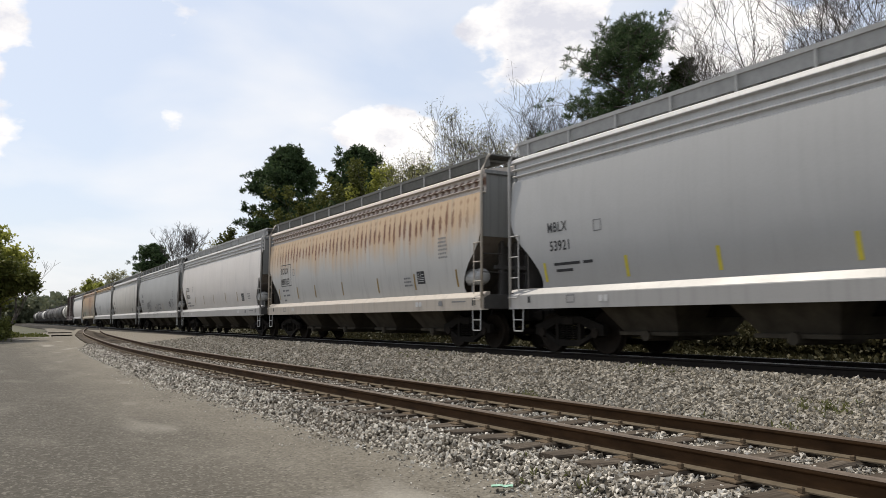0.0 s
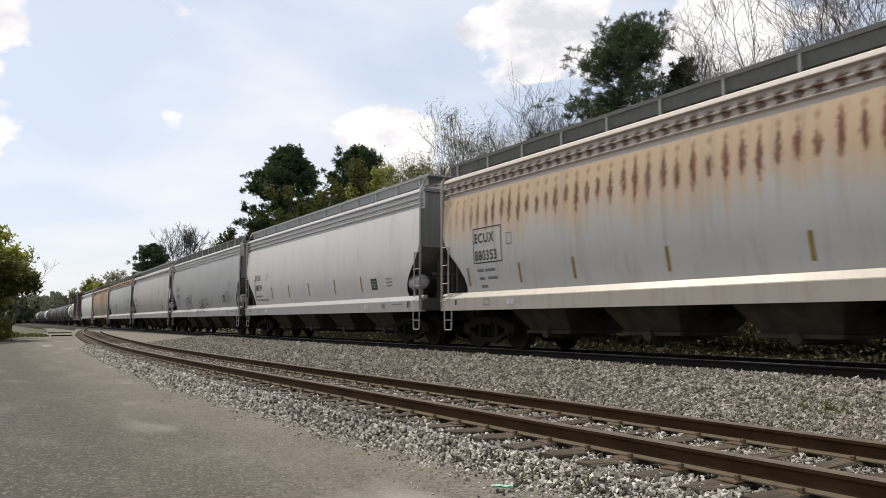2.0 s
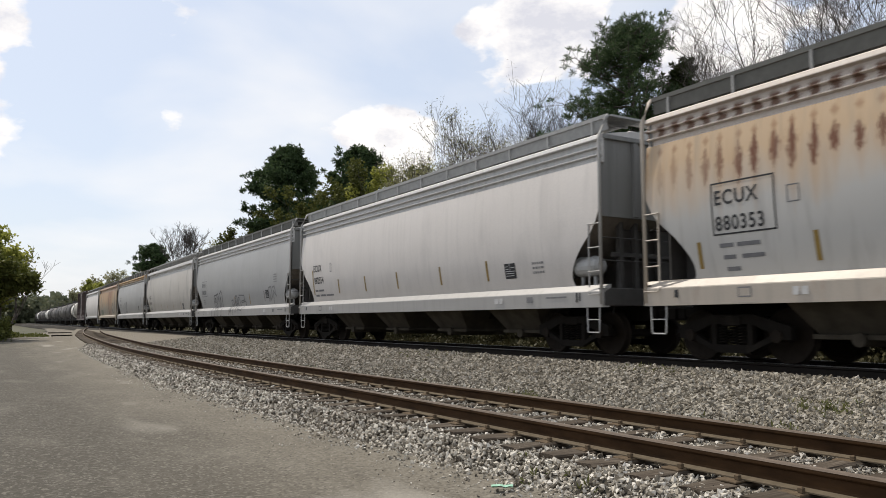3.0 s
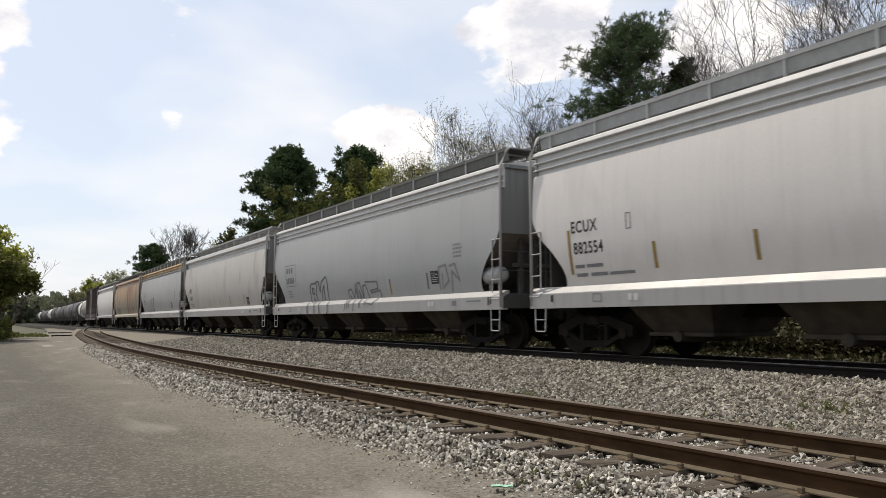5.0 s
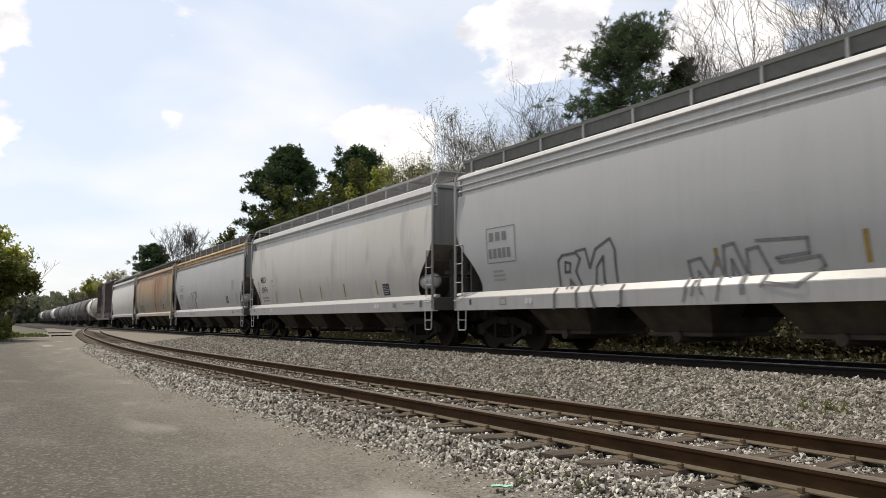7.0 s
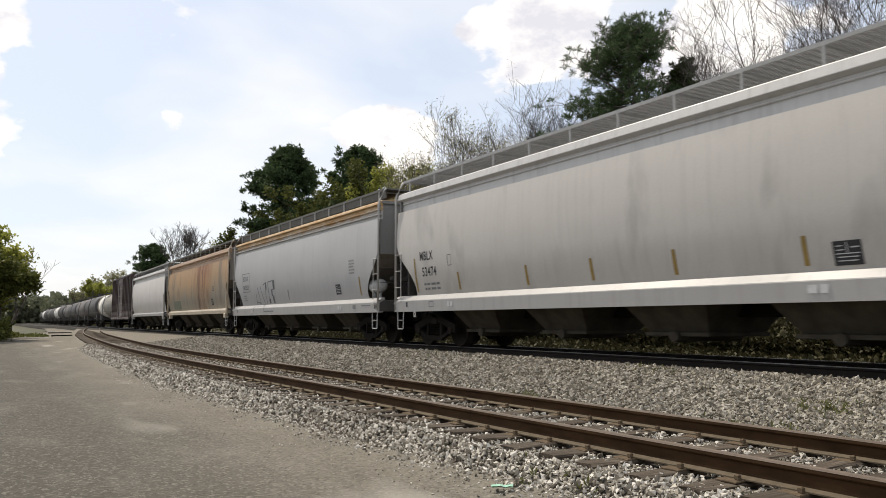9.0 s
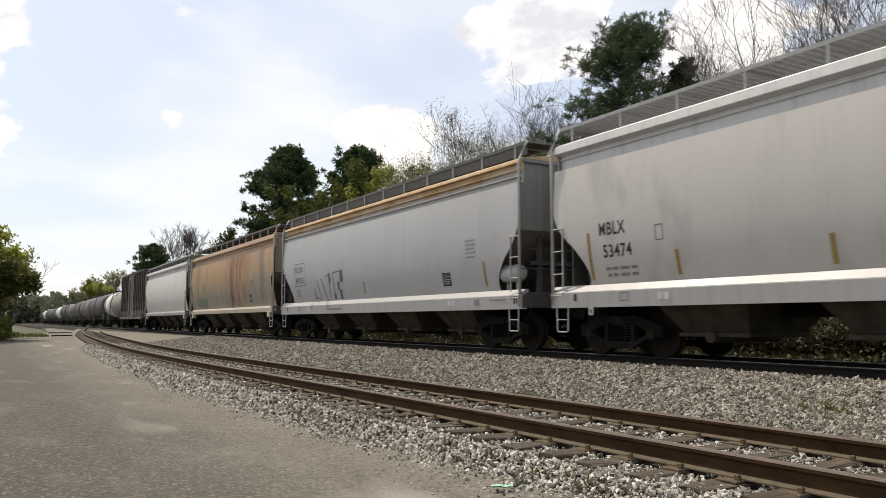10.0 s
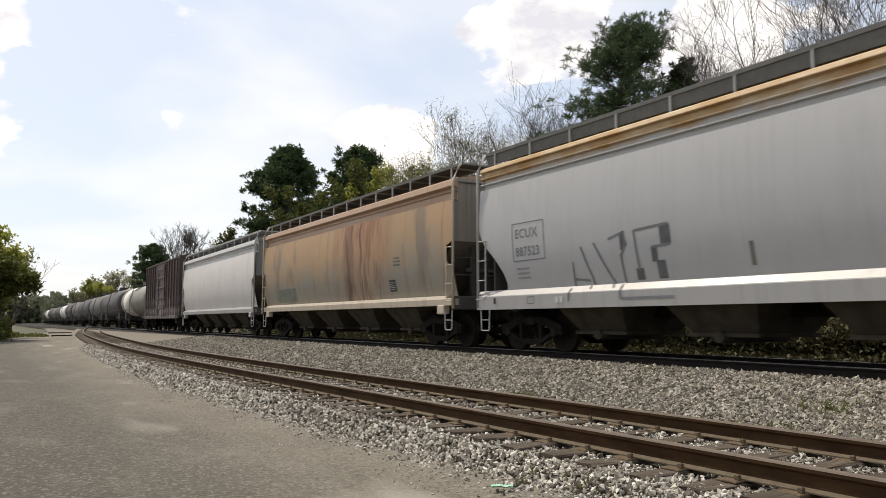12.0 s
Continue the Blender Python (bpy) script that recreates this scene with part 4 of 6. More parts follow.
def frame_side_mesh():
    """Cast truck side frame: bow with two pedestals, a spring opening and journals, near side."""
    b = Build()
    x0, x1 = -1.12, -1.00
    # upper and lower chords as separate bars leave the spring opening free
    for seg in ([(-1.15, 0.40), (-1.15, 0.62), (-0.45, 0.82), (-0.40, 0.66), (-0.80, 0.50), (-0.80, 0.40)], [(1.15, 0.40), (0.80, 0.40), (0.80, 0.50), (0.40, 0.66), (0.45, 0.82), (1.15, 0.62)],
                [(-0.45, 0.82), (0.45, 0.82), (0.45, 0.66), (-0.45, 0.66)], [(-0.42, 0.30), (0.42, 0.30), (0.36, 0.16), (-0.36, 0.16)],
                [(-0.80, 0.48), (-0.42, 0.30), (-0.36, 0.18), (-0.82, 0.38)], [(0.80, 0.48), (0.82, 0.38), (0.36, 0.18), (0.42, 0.30)], [(-0.42, 0.30), (-0.32, 0.30), (-0.32, 0.68), (-0.42, 0.68)], [(0.32, 0.30), (0.42, 0.30), (0.42, 0.68), (0.32, 0.68)]):
        k = len(seg)
        vs = [(x0, y, z) for y, z in seg] + [(x1, y, z) for y, z in seg]
        b.add(vs, [tuple(range(k)), tuple(range(2 * k - 1, k - 1, -1))] + [(i, (i + 1) % k, (i + 1) % k + k, i + k) for i in range(k)])
    return b.mesh("side_frame")


def springs_mesh():
    b = Build()
    for y in (-0.2, 0.0, 0.2):
        for k in range(6):
            b.tube([(-1.06 + 0.07 * math.cos(w), y + 0.07 * math.sin(w), 0.32 + 0.05 * k + 0.008 * i) for i, w in enumerate(spread(0, 2 * math.pi, 7))], 0.013, 4)
    b.box(-1.14, 1.14, -0.20, 0.20, 0.62, 0.80, 0.02)
    return b.mesh("bolster_springs")


def wheelset_mesh():
    """Two flanged wheels with dished plates on an axle, axle along x, origin on it."""
    b = Build()
    n = 28
    prof = [(0.0, 0.08), (0.02, 0.10), (-0.025, 0.30), (-0.05, 0.40), (-0.065, 0.42), (-0.065, 0.452), (0.045, 0.457), (0.062, 0.485), (0.075, 0.485), (0.075, 0.41), (0.04, 0.38), (0.03, 0.14), (0.07, 0.12), (0.07, 0.08)]
    for s in (-1, 1):
        vs = [(s * (0.75 - px) * 1.0, r * math.cos(2 * math.pi * k / n), r * math.sin(2 * math.pi * k / n)) for k in range(n) for px, r in [(q[0], q[1]) for q in prof]]
        m = len(prof)
        b.add(vs, [(k * m + i, k * m + (i + 1) % m, ((k + 1) % n) * m + (i + 1) % m, ((k + 1) % n) * m + i) for k in range(n) for i in range(m)])
        for k in range(3):
            w = 2 * math.pi * k / 3
            b.box(s * 1.14 - 0.02, s * 1.14 + 0.02, 0.07 * math.cos(w) - 0.02, 0.07 * math.cos(w) + 0.02, 0.07 * math.sin(w) - 0.02, 0.07 * math.sin(w) + 0.02)
        b.tube([(s * 1.02, 0, 0), (s * 1.15, 0, 0)], 0.11, 12)
    b.tube([(-1.0, 0, 0), (1.0, 0, 0)], 0.085, 12)
    return b.mesh("wheelset")


def reservoir_mesh():
    """Air tank lying along the car, with domed ends, two straps and a pipe."""
    b = Build()
    n = 16
    ys = [(-0.41, 0.04), (-0.39, 0.12), (-0.34, 0.18), (-0.27, 0.21), (0.27, 0.21), (0.34, 0.18), (0.39, 0.12), (0.41, 0.04)]
    vs = [(r * math.cos(2 * math.pi * k / n), y, r * math.sin(2 * math.pi * k / n)) for y, r in ys for k in range(n)]
    b.add(vs, [(i * n + k, i * n + (k + 1) % n, (i + 1) * n + (k + 1) % n, (i + 1) * n + k) for i in range(len(ys) - 1) for k in range(n)] + [tuple(range(n - 1, -1, -1)), tuple(range((len(ys) - 1) * n, len(ys) * n))])
    b.tube([(0, 0.40, 0), (0.02, 0.52, 0.02), (0.10, 0.56, -0.2)], 0.03, 6)
    for y in (-0.2, 0.2):
        b.tube([(0.216 * math.cos(w), y, 0.216 * math.sin(w)) for w in spread(0, 2 * math.pi, 17)], 0.012, 4, cap=False)
        b.box(-0.03, 0.03, y - 0.03, y + 0.03, -0.56, -0.20)
    return b.mesh("air_reservoir", False)


def coupler_mesh():
    """Draft gear, shank and knuckle at the -y end, y measured from the sill's end."""
    b = Build()
    b.box(-0.22, 0.22, -0.05, 0.9, 0.72, 1.04, 0.02)
    b.box(-0.09, 0.09, -0.45, 0.0, 0.78, 0.95, 0.02)
    b.box(-0.19, 0.12, -0.57, -0.36, 0.72, 1.0, 0.04)
    b.tube([(0.3, 0.05, 0.85), (0.32, -0.2, 0.55), (0.25, -0.45, 0.42), (0.12, -0.55, 0.55)], 0.028, 6)
    b.tube([(-0.2, 0.02, 1.06), (-1.3, 0.02, 1.0), (-1.4, -0.06, 0.85)], 0.016, 6)
    return b.mesh("coupler")


def hand_brake_mesh(half):
    b = Build()
    y = -half + 0.02
    b.tube([(-0.9 + 0.28 * math.cos(w), y, 3.2 + 0.28 * math.sin(w)) for w in spread(0, 2 * math.pi, 17)], 0.018, 5, cap=False)
    for k in range(3):
        w = 2.1 * k + 0.5
        b.tube([(-0.9, y, 3.2), (-0.9 + 0.28 * math.cos(w), y, 3.2 + 0.28 * math.sin(w))], 0.014, 5)
    b.box(-1.05, -0.75, y + 0.03, y + 0.18, 2.95, 3.4, 0.02)
    b.tube([(-0.9, y + 0.1, 2.95), (-0.9, y + 0.1, 1.4)], 0.014, 5)
    return b.mesh("hand_brake")


TURN = Matrix.Rotation(math.pi, 4, "Z")
WHEELSETS = []


def text_mesh(body, height, squeeze=1.0):
    """Letters as flat faces, cap height as given, lower left corner at the origin."""
    cu = bpy.data.curves.new("letters", "FONT")
    cu.body = body
    cu.size = height / 0.73
    cu.space_character = 1.12
    cu.offset = 0.026 * height
    ob = bpy.data.objects.new("letters", cu)
    scene.collection.objects.link(ob)
    me = bpy.data.meshes.new_from_object(ob.evaluated_get(bpy.context.evaluated_depsgraph_get()))
    bpy.data.objects.remove(ob)
    bpy.data.curves.remove(cu)
    return [(v.co.x * squeeze, v.co.y) for v in me.vertices], [tuple(p.vertices) for p in me.polygons]


def on_side(flat, faces, y, h, half_width):
    """Lays flat marks on the near side: x of the mark runs towards -y, y upwards."""
    vs = [(-half_width(h + b) - 0.007, y - a, h + b) for a, b in flat]
    return mesh_of("marking", vs, faces)


def rect(a0, a1, b0, b1):
    n = max(1, int((b1 - b0) / 0.15))
    vs = [(a, b0 + (b1 - b0) * k / n) for k in range(n + 1) for a in (a0, a1)]
    return vs, [(2 * k, 2 * k + 1, 2 * k + 3, 2 * k + 2) for k in range(n)]


def bars(rows):
    vs, fs = [], []
    for r in rows:
        v, f = rect(*r)
        n = len(vs)
        vs += v
        fs += [tuple(i + n for i in q) for q in f]
    return vs, fs


def strokes(lines, width):
    """Hand-drawn strokes as thin ribbons."""
    vs, fs = [], []
    for line in lines:
        for (a0, b0), (a1, b1) in zip(line, line[1:]):
            d = Vector((a1 - a0, b1 - b0)); d.normalize()
            px, py = -d.y * width / 2, d.x * width / 2
            a0e, b0e, a1e, b1e = a0 - d.x * width / 3, b0 - d.y * width / 3, a1 + d.x * width / 3, b1 + d.y * width / 3
            n = len(vs)
            steps = 10
            for k in range(steps + 1):
                ta, tb = a0e + (a1e - a0e) * k / steps, b0e + (b1e - b0e) * k / steps
                vs += [(ta + px, tb + py), (ta - px, tb - py)]
            fs += [(n + 2 * k, n + 2 * k + 1, n + 2 * k + 3, n + 2 * k + 2) for k in range(steps)]
    return vs, fs


def frame_bars(a0, a1, b0, b1, w):
    return bars([(a0, a1, b0, b0 + w), (a0, a1, b1 - w, b1), (a0, a0 + w, b0 + w, b1 - w), (a1 - w, a1, b0 + w, b1 - w)])


def mark(car, name, flat, e, h, material, label, half, wide=side_u, lift=0.0):
    """e: distance of the mark's left edge from the trailing (+y) end of the sill."""
    me = on_side(flat[0], flat[1], half - e, h, lambda q: wide(q) + lift)
    made = part(name, me, material, car, label)
    return tagged(made, kind="stuff") if name in ("spray_tag", "lettering_lines", "sill_marking", "stencil_panel_lines", "lettering", "lettering_frame", "stencil_panel") else made


def truck(car, y, keyed=True):
    top = part("truck", cached("springs", springs_mesh), M["truck"], car, m=Matrix.Translation((0, y, 0)))
    for m in (Matrix.Identity(4), TURN):
        part("side_frame", cached("side_frame", frame_side_mesh), M["truck"], top, m=m)
    for dy in (-0.89, 0.89):
        w = part("wheelset", cached("wheelset", wheelset_mesh), M["wheel"], top, m=Matrix.Translation((0, dy, WHEEL_R)))
        if keyed:
            WHEELSETS.append((w, dy))
    return top


def running_gear(car, half, inset=1.55):
    truck(car, -half + inset)
    truck(car, half - inset)
    part("center_sill", cached(("csill", half), lambda: Build().box(-0.2, 0.2, -half, half, 0.78, 1.06, 0.02).mesh("center_sill")), M["truck"], car)
    for m in (Matrix.Translation((0, -half, 0)), TURN @ Matrix.Translation((0, -half, 0))):
        part("coupler", cached("coupler", coupler_mesh), M["truck"], car, m=m)


def hopper_car(label, side, sill, eave, roof_walk, end, style="stepped", half=HALF, bays=4, open_board=False, open_grating=False, full=False):
    car = tagged(new("covered_hopper_car"), label, "freight car", "cars of the freight train")
    both = (Matrix.Identity(4), TURN)
    mirror = (Matrix.Identity(4), Matrix.Diagonal((-1, 1, 1, 1)))
    corner = (Matrix.Identity(4), Matrix.Diagonal((-1, 1, 1, 1)), Matrix.Diagonal((1, -1, 1, 1)), TURN)
    part("body", cached(("shell", half, full), lambda: shell_mesh(half, full)), side, car)
    part("roof", cached(("roof", half), lambda: roof_mesh(half)), eave, car)
    for m in mirror:
        part("eave", cached(("eave", half, style), lambda: eave_mesh(half, style)), eave, car, m=m)
        part("side_sill", cached(("sill", half, full), lambda: sill_mesh(half, full)), sill, car, m=m)
        board = part("running_board", cached(("board", half, open_grating), lambda: board_mesh(half, open_grating)), roof_walk, car, "open steel roof walkway", m=m)
        if not open_board and not open_grating and not full:
            part("skirt", cached(("skirt", half), lambda: Build().sweep([(-1.345, 4.955), (-1.30, 4.68), (-1.285, 4.68), (-1.33, 4.955)], -half + 0.09, half - 0.09).mesh("skirt")), roof_walk, board, "plate hanging below the walkway's edge")
        for y in spread(-half + 0.5, half - 0.5, 14 if open_board else 12):
            part("bracket", cached("bracket", bracket_mesh), M["reservoir"], board, m=Matrix.Translation((0, y, 0)))
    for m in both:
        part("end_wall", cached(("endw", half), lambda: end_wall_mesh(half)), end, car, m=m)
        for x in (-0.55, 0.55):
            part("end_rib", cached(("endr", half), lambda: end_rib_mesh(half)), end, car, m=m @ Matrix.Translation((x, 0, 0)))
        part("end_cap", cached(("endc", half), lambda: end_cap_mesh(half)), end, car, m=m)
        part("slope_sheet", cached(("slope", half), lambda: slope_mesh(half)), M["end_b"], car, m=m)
        part("end_frame", cached(("endf", half), lambda: end_frame_mesh(half)), M["steel_d"], car, m=m)
        part("end_board", cached(("endb", half), lambda: end_board_mesh(half)), roof_walk, car, m=m)
    part("hand_brake", cached(("brake", half), lambda: hand_brake_mesh(half)), end, car, m=TURN)
    for m in corner:
        part("corner_post", cached(("post", half), lambda: post_mesh(half)), sill, car, m=m)
        part("ladder", cached(("ladder", half), lambda: ladder_mesh(half)), sill, car, m=m)
        part("stirrup_step", cached(("stirrup", half), lambda: stirrup_mesh(half)), M["reservoir"], car, m=m)
    if not full:
        part("air_reservoir", cached("reservoir", reservoir_mesh), M["reservoir"], car, "grey air tank on the end platform", m=Matrix.Translation((-1.24, -half + 0.80, 1.86)))
    inner = half - 3.1
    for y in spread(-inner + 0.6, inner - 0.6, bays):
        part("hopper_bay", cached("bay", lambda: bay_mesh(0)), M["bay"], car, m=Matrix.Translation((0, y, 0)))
    running_gear(car, half)
    car["half"] = half
    return car


def common_marks(car, half, stripe, es=(1.22, 3.43, 5.35, 7.98, 10.84, 13.30, 15.65), tall=0.46, h0=1.62):
    for e in es:
        mark(car, "reflector_stripe", rect(0, 0.085, 0, tall), e, h0, stripe, "vertical reflective strip", half)
    # small stencilled details on the sill, from end to end
    sill_wide = lambda h: 1.610
    mark(car, "sill_marking", bars([(0, 0.09, 0, 0.14)]), 0.75, 1.13, M["ink"], "", half, sill_wide)
    mark(car, "sill_marking", frame_bars(0, 0.26, 0, 0.17, 0.022), 2.1, 1.10, M["ink_f"], "", half, sill_wide)
    mark(car, "sill_marking", bars([(0, 0.11, 0, 0.13), (0.15, 0.26, 0, 0.13)]), 3.1, 1.11, M["ink_p"], "", half, sill_wide)
    mark(car, "sill_marking", bars([(0, 0.16, 0, 0.13), (0.20, 0.34, 0, 0.13)]), 13.6, 1.12, M["ink_p"], "", half, sill_wide)
    mark(car, "sill_marking", bars([(0, 0.22, 0, 0.13)]), 14.9, 1.12, M["ink_f"], "", half, sill_wide)
    mark(car, "sill_marking", bars([(0, 0.06, 0, 0.2), (0.11, 0.15, 0.02, 0.2)]), 16.6, 1.1, M["ink"], "", half, sill_wide)
    mark(car, "sill_marking", bars([(0, 0.7, 0, 0.035)]), 15.6, 1.2, M["ink_f"], "", half, sill_wide)


def data_block(car, e, h, rows, half, material=None):
    rnd = random.Random(int(e * 100) + rows)
    out = []
    for k in range(rows):
        a = 0.0
        while a < 0.42:
            w = rnd.uniform(0.04, 0.11)
            out.append((a, min(a + w, 0.47), -0.105 * k, -0.105 * k + 0.05))
            a += w + 0.025
    tagged(mark(car, "data_lines", bars(out), e, h, material or M["ink_g"], "rows of small faded stencil lines", half), kind="stuff")


def cots(car, e, h, half):
    """Black maintenance panel with pale lines."""
    mark(car, "stencil_panel", rect(0, 0.44, 0, 0.36), e, h, M["ink"], "black maintenance stencil panel", half)
    mark(car, "stencil_panel_lines", bars([(0.03, 0.41, 0.165, 0.18), (0.21, 0.225, 0.19, 0.34), (0.05, 0.17, 0.22, 0.235), (0.05, 0.15, 0.28, 0.295), (0.28, 0.4, 0.25, 0.27), (0.06, 0.38, 0.115, 0.13), (0.06, 0.36, 0.06, 0.075)]), e, h, M["ink_p"], "", half, lift=0.004)


def lettering(car, words, e, h, size, material, half, squeeze=1.0):
    mark(car, "lettering", text_mesh(words, size, squeeze), e, h, material, "black stencilled reporting mark", half)


CARS = []        # (car, y of its middle at the start)


def half_between(a, b):
    """Half the sill length of a car that stands between two joints of the train."""
    return round((b - a - 1.1) / 2, 2)



def joint(a, b):
    return (a + b) / 2


# grey car, MBLX
H = half_between(-2.95, 15.29)
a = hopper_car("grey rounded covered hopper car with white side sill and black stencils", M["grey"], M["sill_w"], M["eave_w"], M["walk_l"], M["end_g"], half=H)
CARS.append((a, joint(-2.95, 15.29)))
lettering(a, "MBLX", 1.46, 2.66, 0.22, M["ink"], H, 0.80)
lettering(a, "53921", 1.51, 2.25, 0.22, M["ink"], H, 0.86)
mark(a, "lettering_lines", bars([(0, 0.85, 0, 0.06), (0.95, 1.25, 0, 0.06), (0.05, 0.6, -0.14, -0.08)]), 1.6, 1.92, M["ink"], "small stencil lines", H)
mark(a, "stencil_panel", frame_bars(0, 0.24, 0, 0.24, 0.02), 2.95, 2.55, M["ink_f"], "", H)
common_marks(a, H, M["yellow"], (1.22, 3.75, 5.95, 8.40, 10.84, 13.30, 15.65), 0.42, 1.58)
cots(a, 13.58, 1.75, H)
data_block(a, 14.9, 2.9, 5, H)

# rusty cream car, ECUX in a box
H = half_between(15.29, 33.47)
b_car = hopper_car("cream covered hopper car with rows of rust runs below the eave", M["rust"], M["sill_c"], M["rust_eave"], M["walk_d"], M["end_g"], half=H)
CARS.append((b_car, joint(15.29, 33.47)))
mark(b_car, "lettering_frame", frame_bars(0, 1.24, 0, 0.90, 0.028), 1.60, 2.16, M["ink"], "black box round the reporting mark", H)
lettering(b_car, "ECUX", 1.66, 2.68, 0.25, M["ink"], H, 0.90)
lettering(b_car, "880353", 1.66, 2.24, 0.25, M["ink"], H, 0.86)
mark(b_car, "lettering_lines", bars([(0, 0.28, 0, 0.07), (0.35, 0.8, 0, 0.07), (0.05, 0.3, -0.2, -0.13), (0.42, 0.85, -0.2, -0.13), (0.08, 0.35, -0.4, -0.33)]), 1.7, 1.95, M["ink_f"], "small stencil lines", H)
mark(b_car, "stencil_panel", frame_bars(0, 0.22, 0, 0.28, 0.02), 3.05, 2.55, M["ink_f"], "", H)
common_marks(b_car, H, M["amber"])
cots(b_car, 13.52, 1.78, H)
data_block(b_car, 14.85, 2.95, 6, H)
data_block(b_car, 12.7, 1.95, 3, H, M["ink_f"])

# clean white car, ECUX
H = half_between(33.47, 52.0)
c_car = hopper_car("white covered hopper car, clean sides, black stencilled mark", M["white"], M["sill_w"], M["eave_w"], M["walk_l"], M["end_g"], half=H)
CARS.append((c_car, joint(33.47, 52.0)))
lettering(c_car, "ECUX", 1.42, 2.57, 0.25, M["ink"], H, 0.84)
lettering(c_car, "882554", 1.47, 2.12, 0.25, M["ink"], H, 0.80)
mark(c_car, "lettering_lines", bars([(0, 0.3, 0, 0.07), (0.36, 0.85, 0, 0.07), (0, 0.35, -0.18, -0.11), (0.45, 0.95, -0.18, -0.11), (1.0, 1.7, -0.18, -0.12)]), 1.46, 1.82, M["ink_f"], "small stencil lines", H)
mark(c_car, "stencil_panel", frame_bars(0, 0.14, 0, 0.32, 0.02), 3.05, 2.5, M["ink_f"], "", H)
common_marks(c_car, H, M["amber"], (1.30, 3.69, 5.9, 8.2, 10.8, 13.1), 0.5, 1.70)
mark(c_car, "reflector_stripe", rect(0, 0.085, 0, 0.45), 1.30, 2.19, M["amber"], "", H)
cots(c_car, 13.9, 1.72, H)
data_block(c_car, 15.0, 2.0, 3, H)

# grey car with faded spray tags
H = half_between(52.0, 70.3)
d_car = hopper_car("grey covered hopper car with faded black spray tags low down", M["grey"], M["sill_w"], M["eave_w"], M["walk_d"], M["end_g"], half=H)
CARS.append((d_car, joint(52.0, 70.3)))
mark(d_car, "lettering_frame", frame_bars(0, 1.2, 0, 0.88, 0.026), 1.5, 2.12, M["ink_f"], "faded box round illegible mark", H)
mark(d_car, "lettering", bars([(0.12 + 0.27 * k, 0.3 + 0.27 * k, 0.54, 0.76) for k in range(3)] + [(0.08 + 0.19 * k, 0.22 + 0.19 * k, 0.12, 0.36) for k in range(5)]), 1.5, 2.12, M["ink_f"], "", H)
data_block(d_car, 1.7, 1.9, 3, H)
TAG_ONE = [[(0.06, -0.48), (0.06, -0.04), (0.11, 0.56), (0.26, 0.67), (0.71, 0.69), (0.82, 0.56), (0.64, 0.30), (0.76, -0.04), (0.80, -0.48)], [(0.30, 0.30), (0.34, 0.52), (0.50, 0.48), (0.44, 0.30), (0.30, 0.30)], [(0.38, -0.04), (0.42, 0.14), (0.55, -0.04)],
           [(0.71, 0.72), (1.02, 0.75), (1.09, 0.35), (1.32, 0.72), (1.77, 0.90), (1.88, 0.67), (1.82, 0.04)], [(1.35, -0.48), (1.18, -0.04), (1.30, 0.35), (1.53, 0.56), (1.45, -0.01)], [(2.10, -0.04), (2.10, -0.44), (2.02, -0.46)]]
TAG_TWO = [[(0.0, -0.40), (0.05, -0.24), (0.03, 0.31), (0.31, 0.35), (0.46, 0.03), (0.67, 0.36), (0.77, -0.18), (0.72, -0.40)], [(0.20, -0.30), (0.22, 0.12), (0.40, -0.28)], [(0.77, 0.02), (0.82, 0.52), (1.03, 0.55), (1.19, 0.09), (1.22, -0.30)], [(0.92, 0.0), (0.95, 0.28), (1.04, 0.02)],
           [(1.24, -0.28), (1.24, 0.05), (1.27, 0.42), (1.49, 0.45), (1.65, 0.06), (1.60, -0.20)], [(1.47, 0.55), (2.37, 0.52), (2.37, 0.29), (1.80, 0.25), (1.86, 0.17), (2.53, 0.23), (2.59, 0.08), (2.22, -0.22), (1.60, -0.13)]]
low = lambda h: side_u(h) + 0.004 if h > 1.468 else float(np.interp(h, (1.318, 1.445, 1.468), (1.622, 1.502, side_u(1.468) + 0.004)))
mark(d_car, "spray_tag", strokes(TAG_ONE, 0.058), 4.1, 1.46, M["spray"], "faded black spray outline", H, low)
mark(d_car, "spray_tag", strokes(TAG_TWO, 0.055), 7.75, 1.46, M["ink_f"], "faded black spray outline", H, low)
mark(d_car, "spray_tag", strokes([[(0, 0.1), (0.05, 0.7), (0.42, 0.74), (0.5, 0.3), (0.15, 0.12), (0.2, 0.5)], [(0.6, 0.0), (0.72, 0.55), (1.05, 0.3), (0.9, 0.74), (0.62, 0.7)]], 0.07), 14.05, 1.5, M["ink_g"], "faded grey spray scrawl", H)
common_marks(d_car, H, M["brown_mark"], (13.35,))
for e, h, tall in ((10.98, 1.54, 0.48), (8.36, 1.64, 0.32)):
    mark(d_car, "reflector_stripe", rect(0, 0.085, 0, tall), e, h, M["amber"], "vertical amber strip", H)
cots(d_car, 13.6, 1.75, H)
data_block(d_car, 14.9, 2.72, 4, H, M["ink_g"])

# white-grey car, MBLX
H = half_between(70.3, 88.77)
e_car = hopper_car("pale grey covered hopper car with open zinc roof walkway", M["cream"], M["sill_w"], M["eave_w"], M["walk_l"], M["end_g"], "plain", open_grating=True, half=H)
CARS.append((e_car, joint(70.3, 88.77)))
lettering(e_car, "MBLX", 1.51, 2.44, 0.26, M["ink"], H, 0.76)
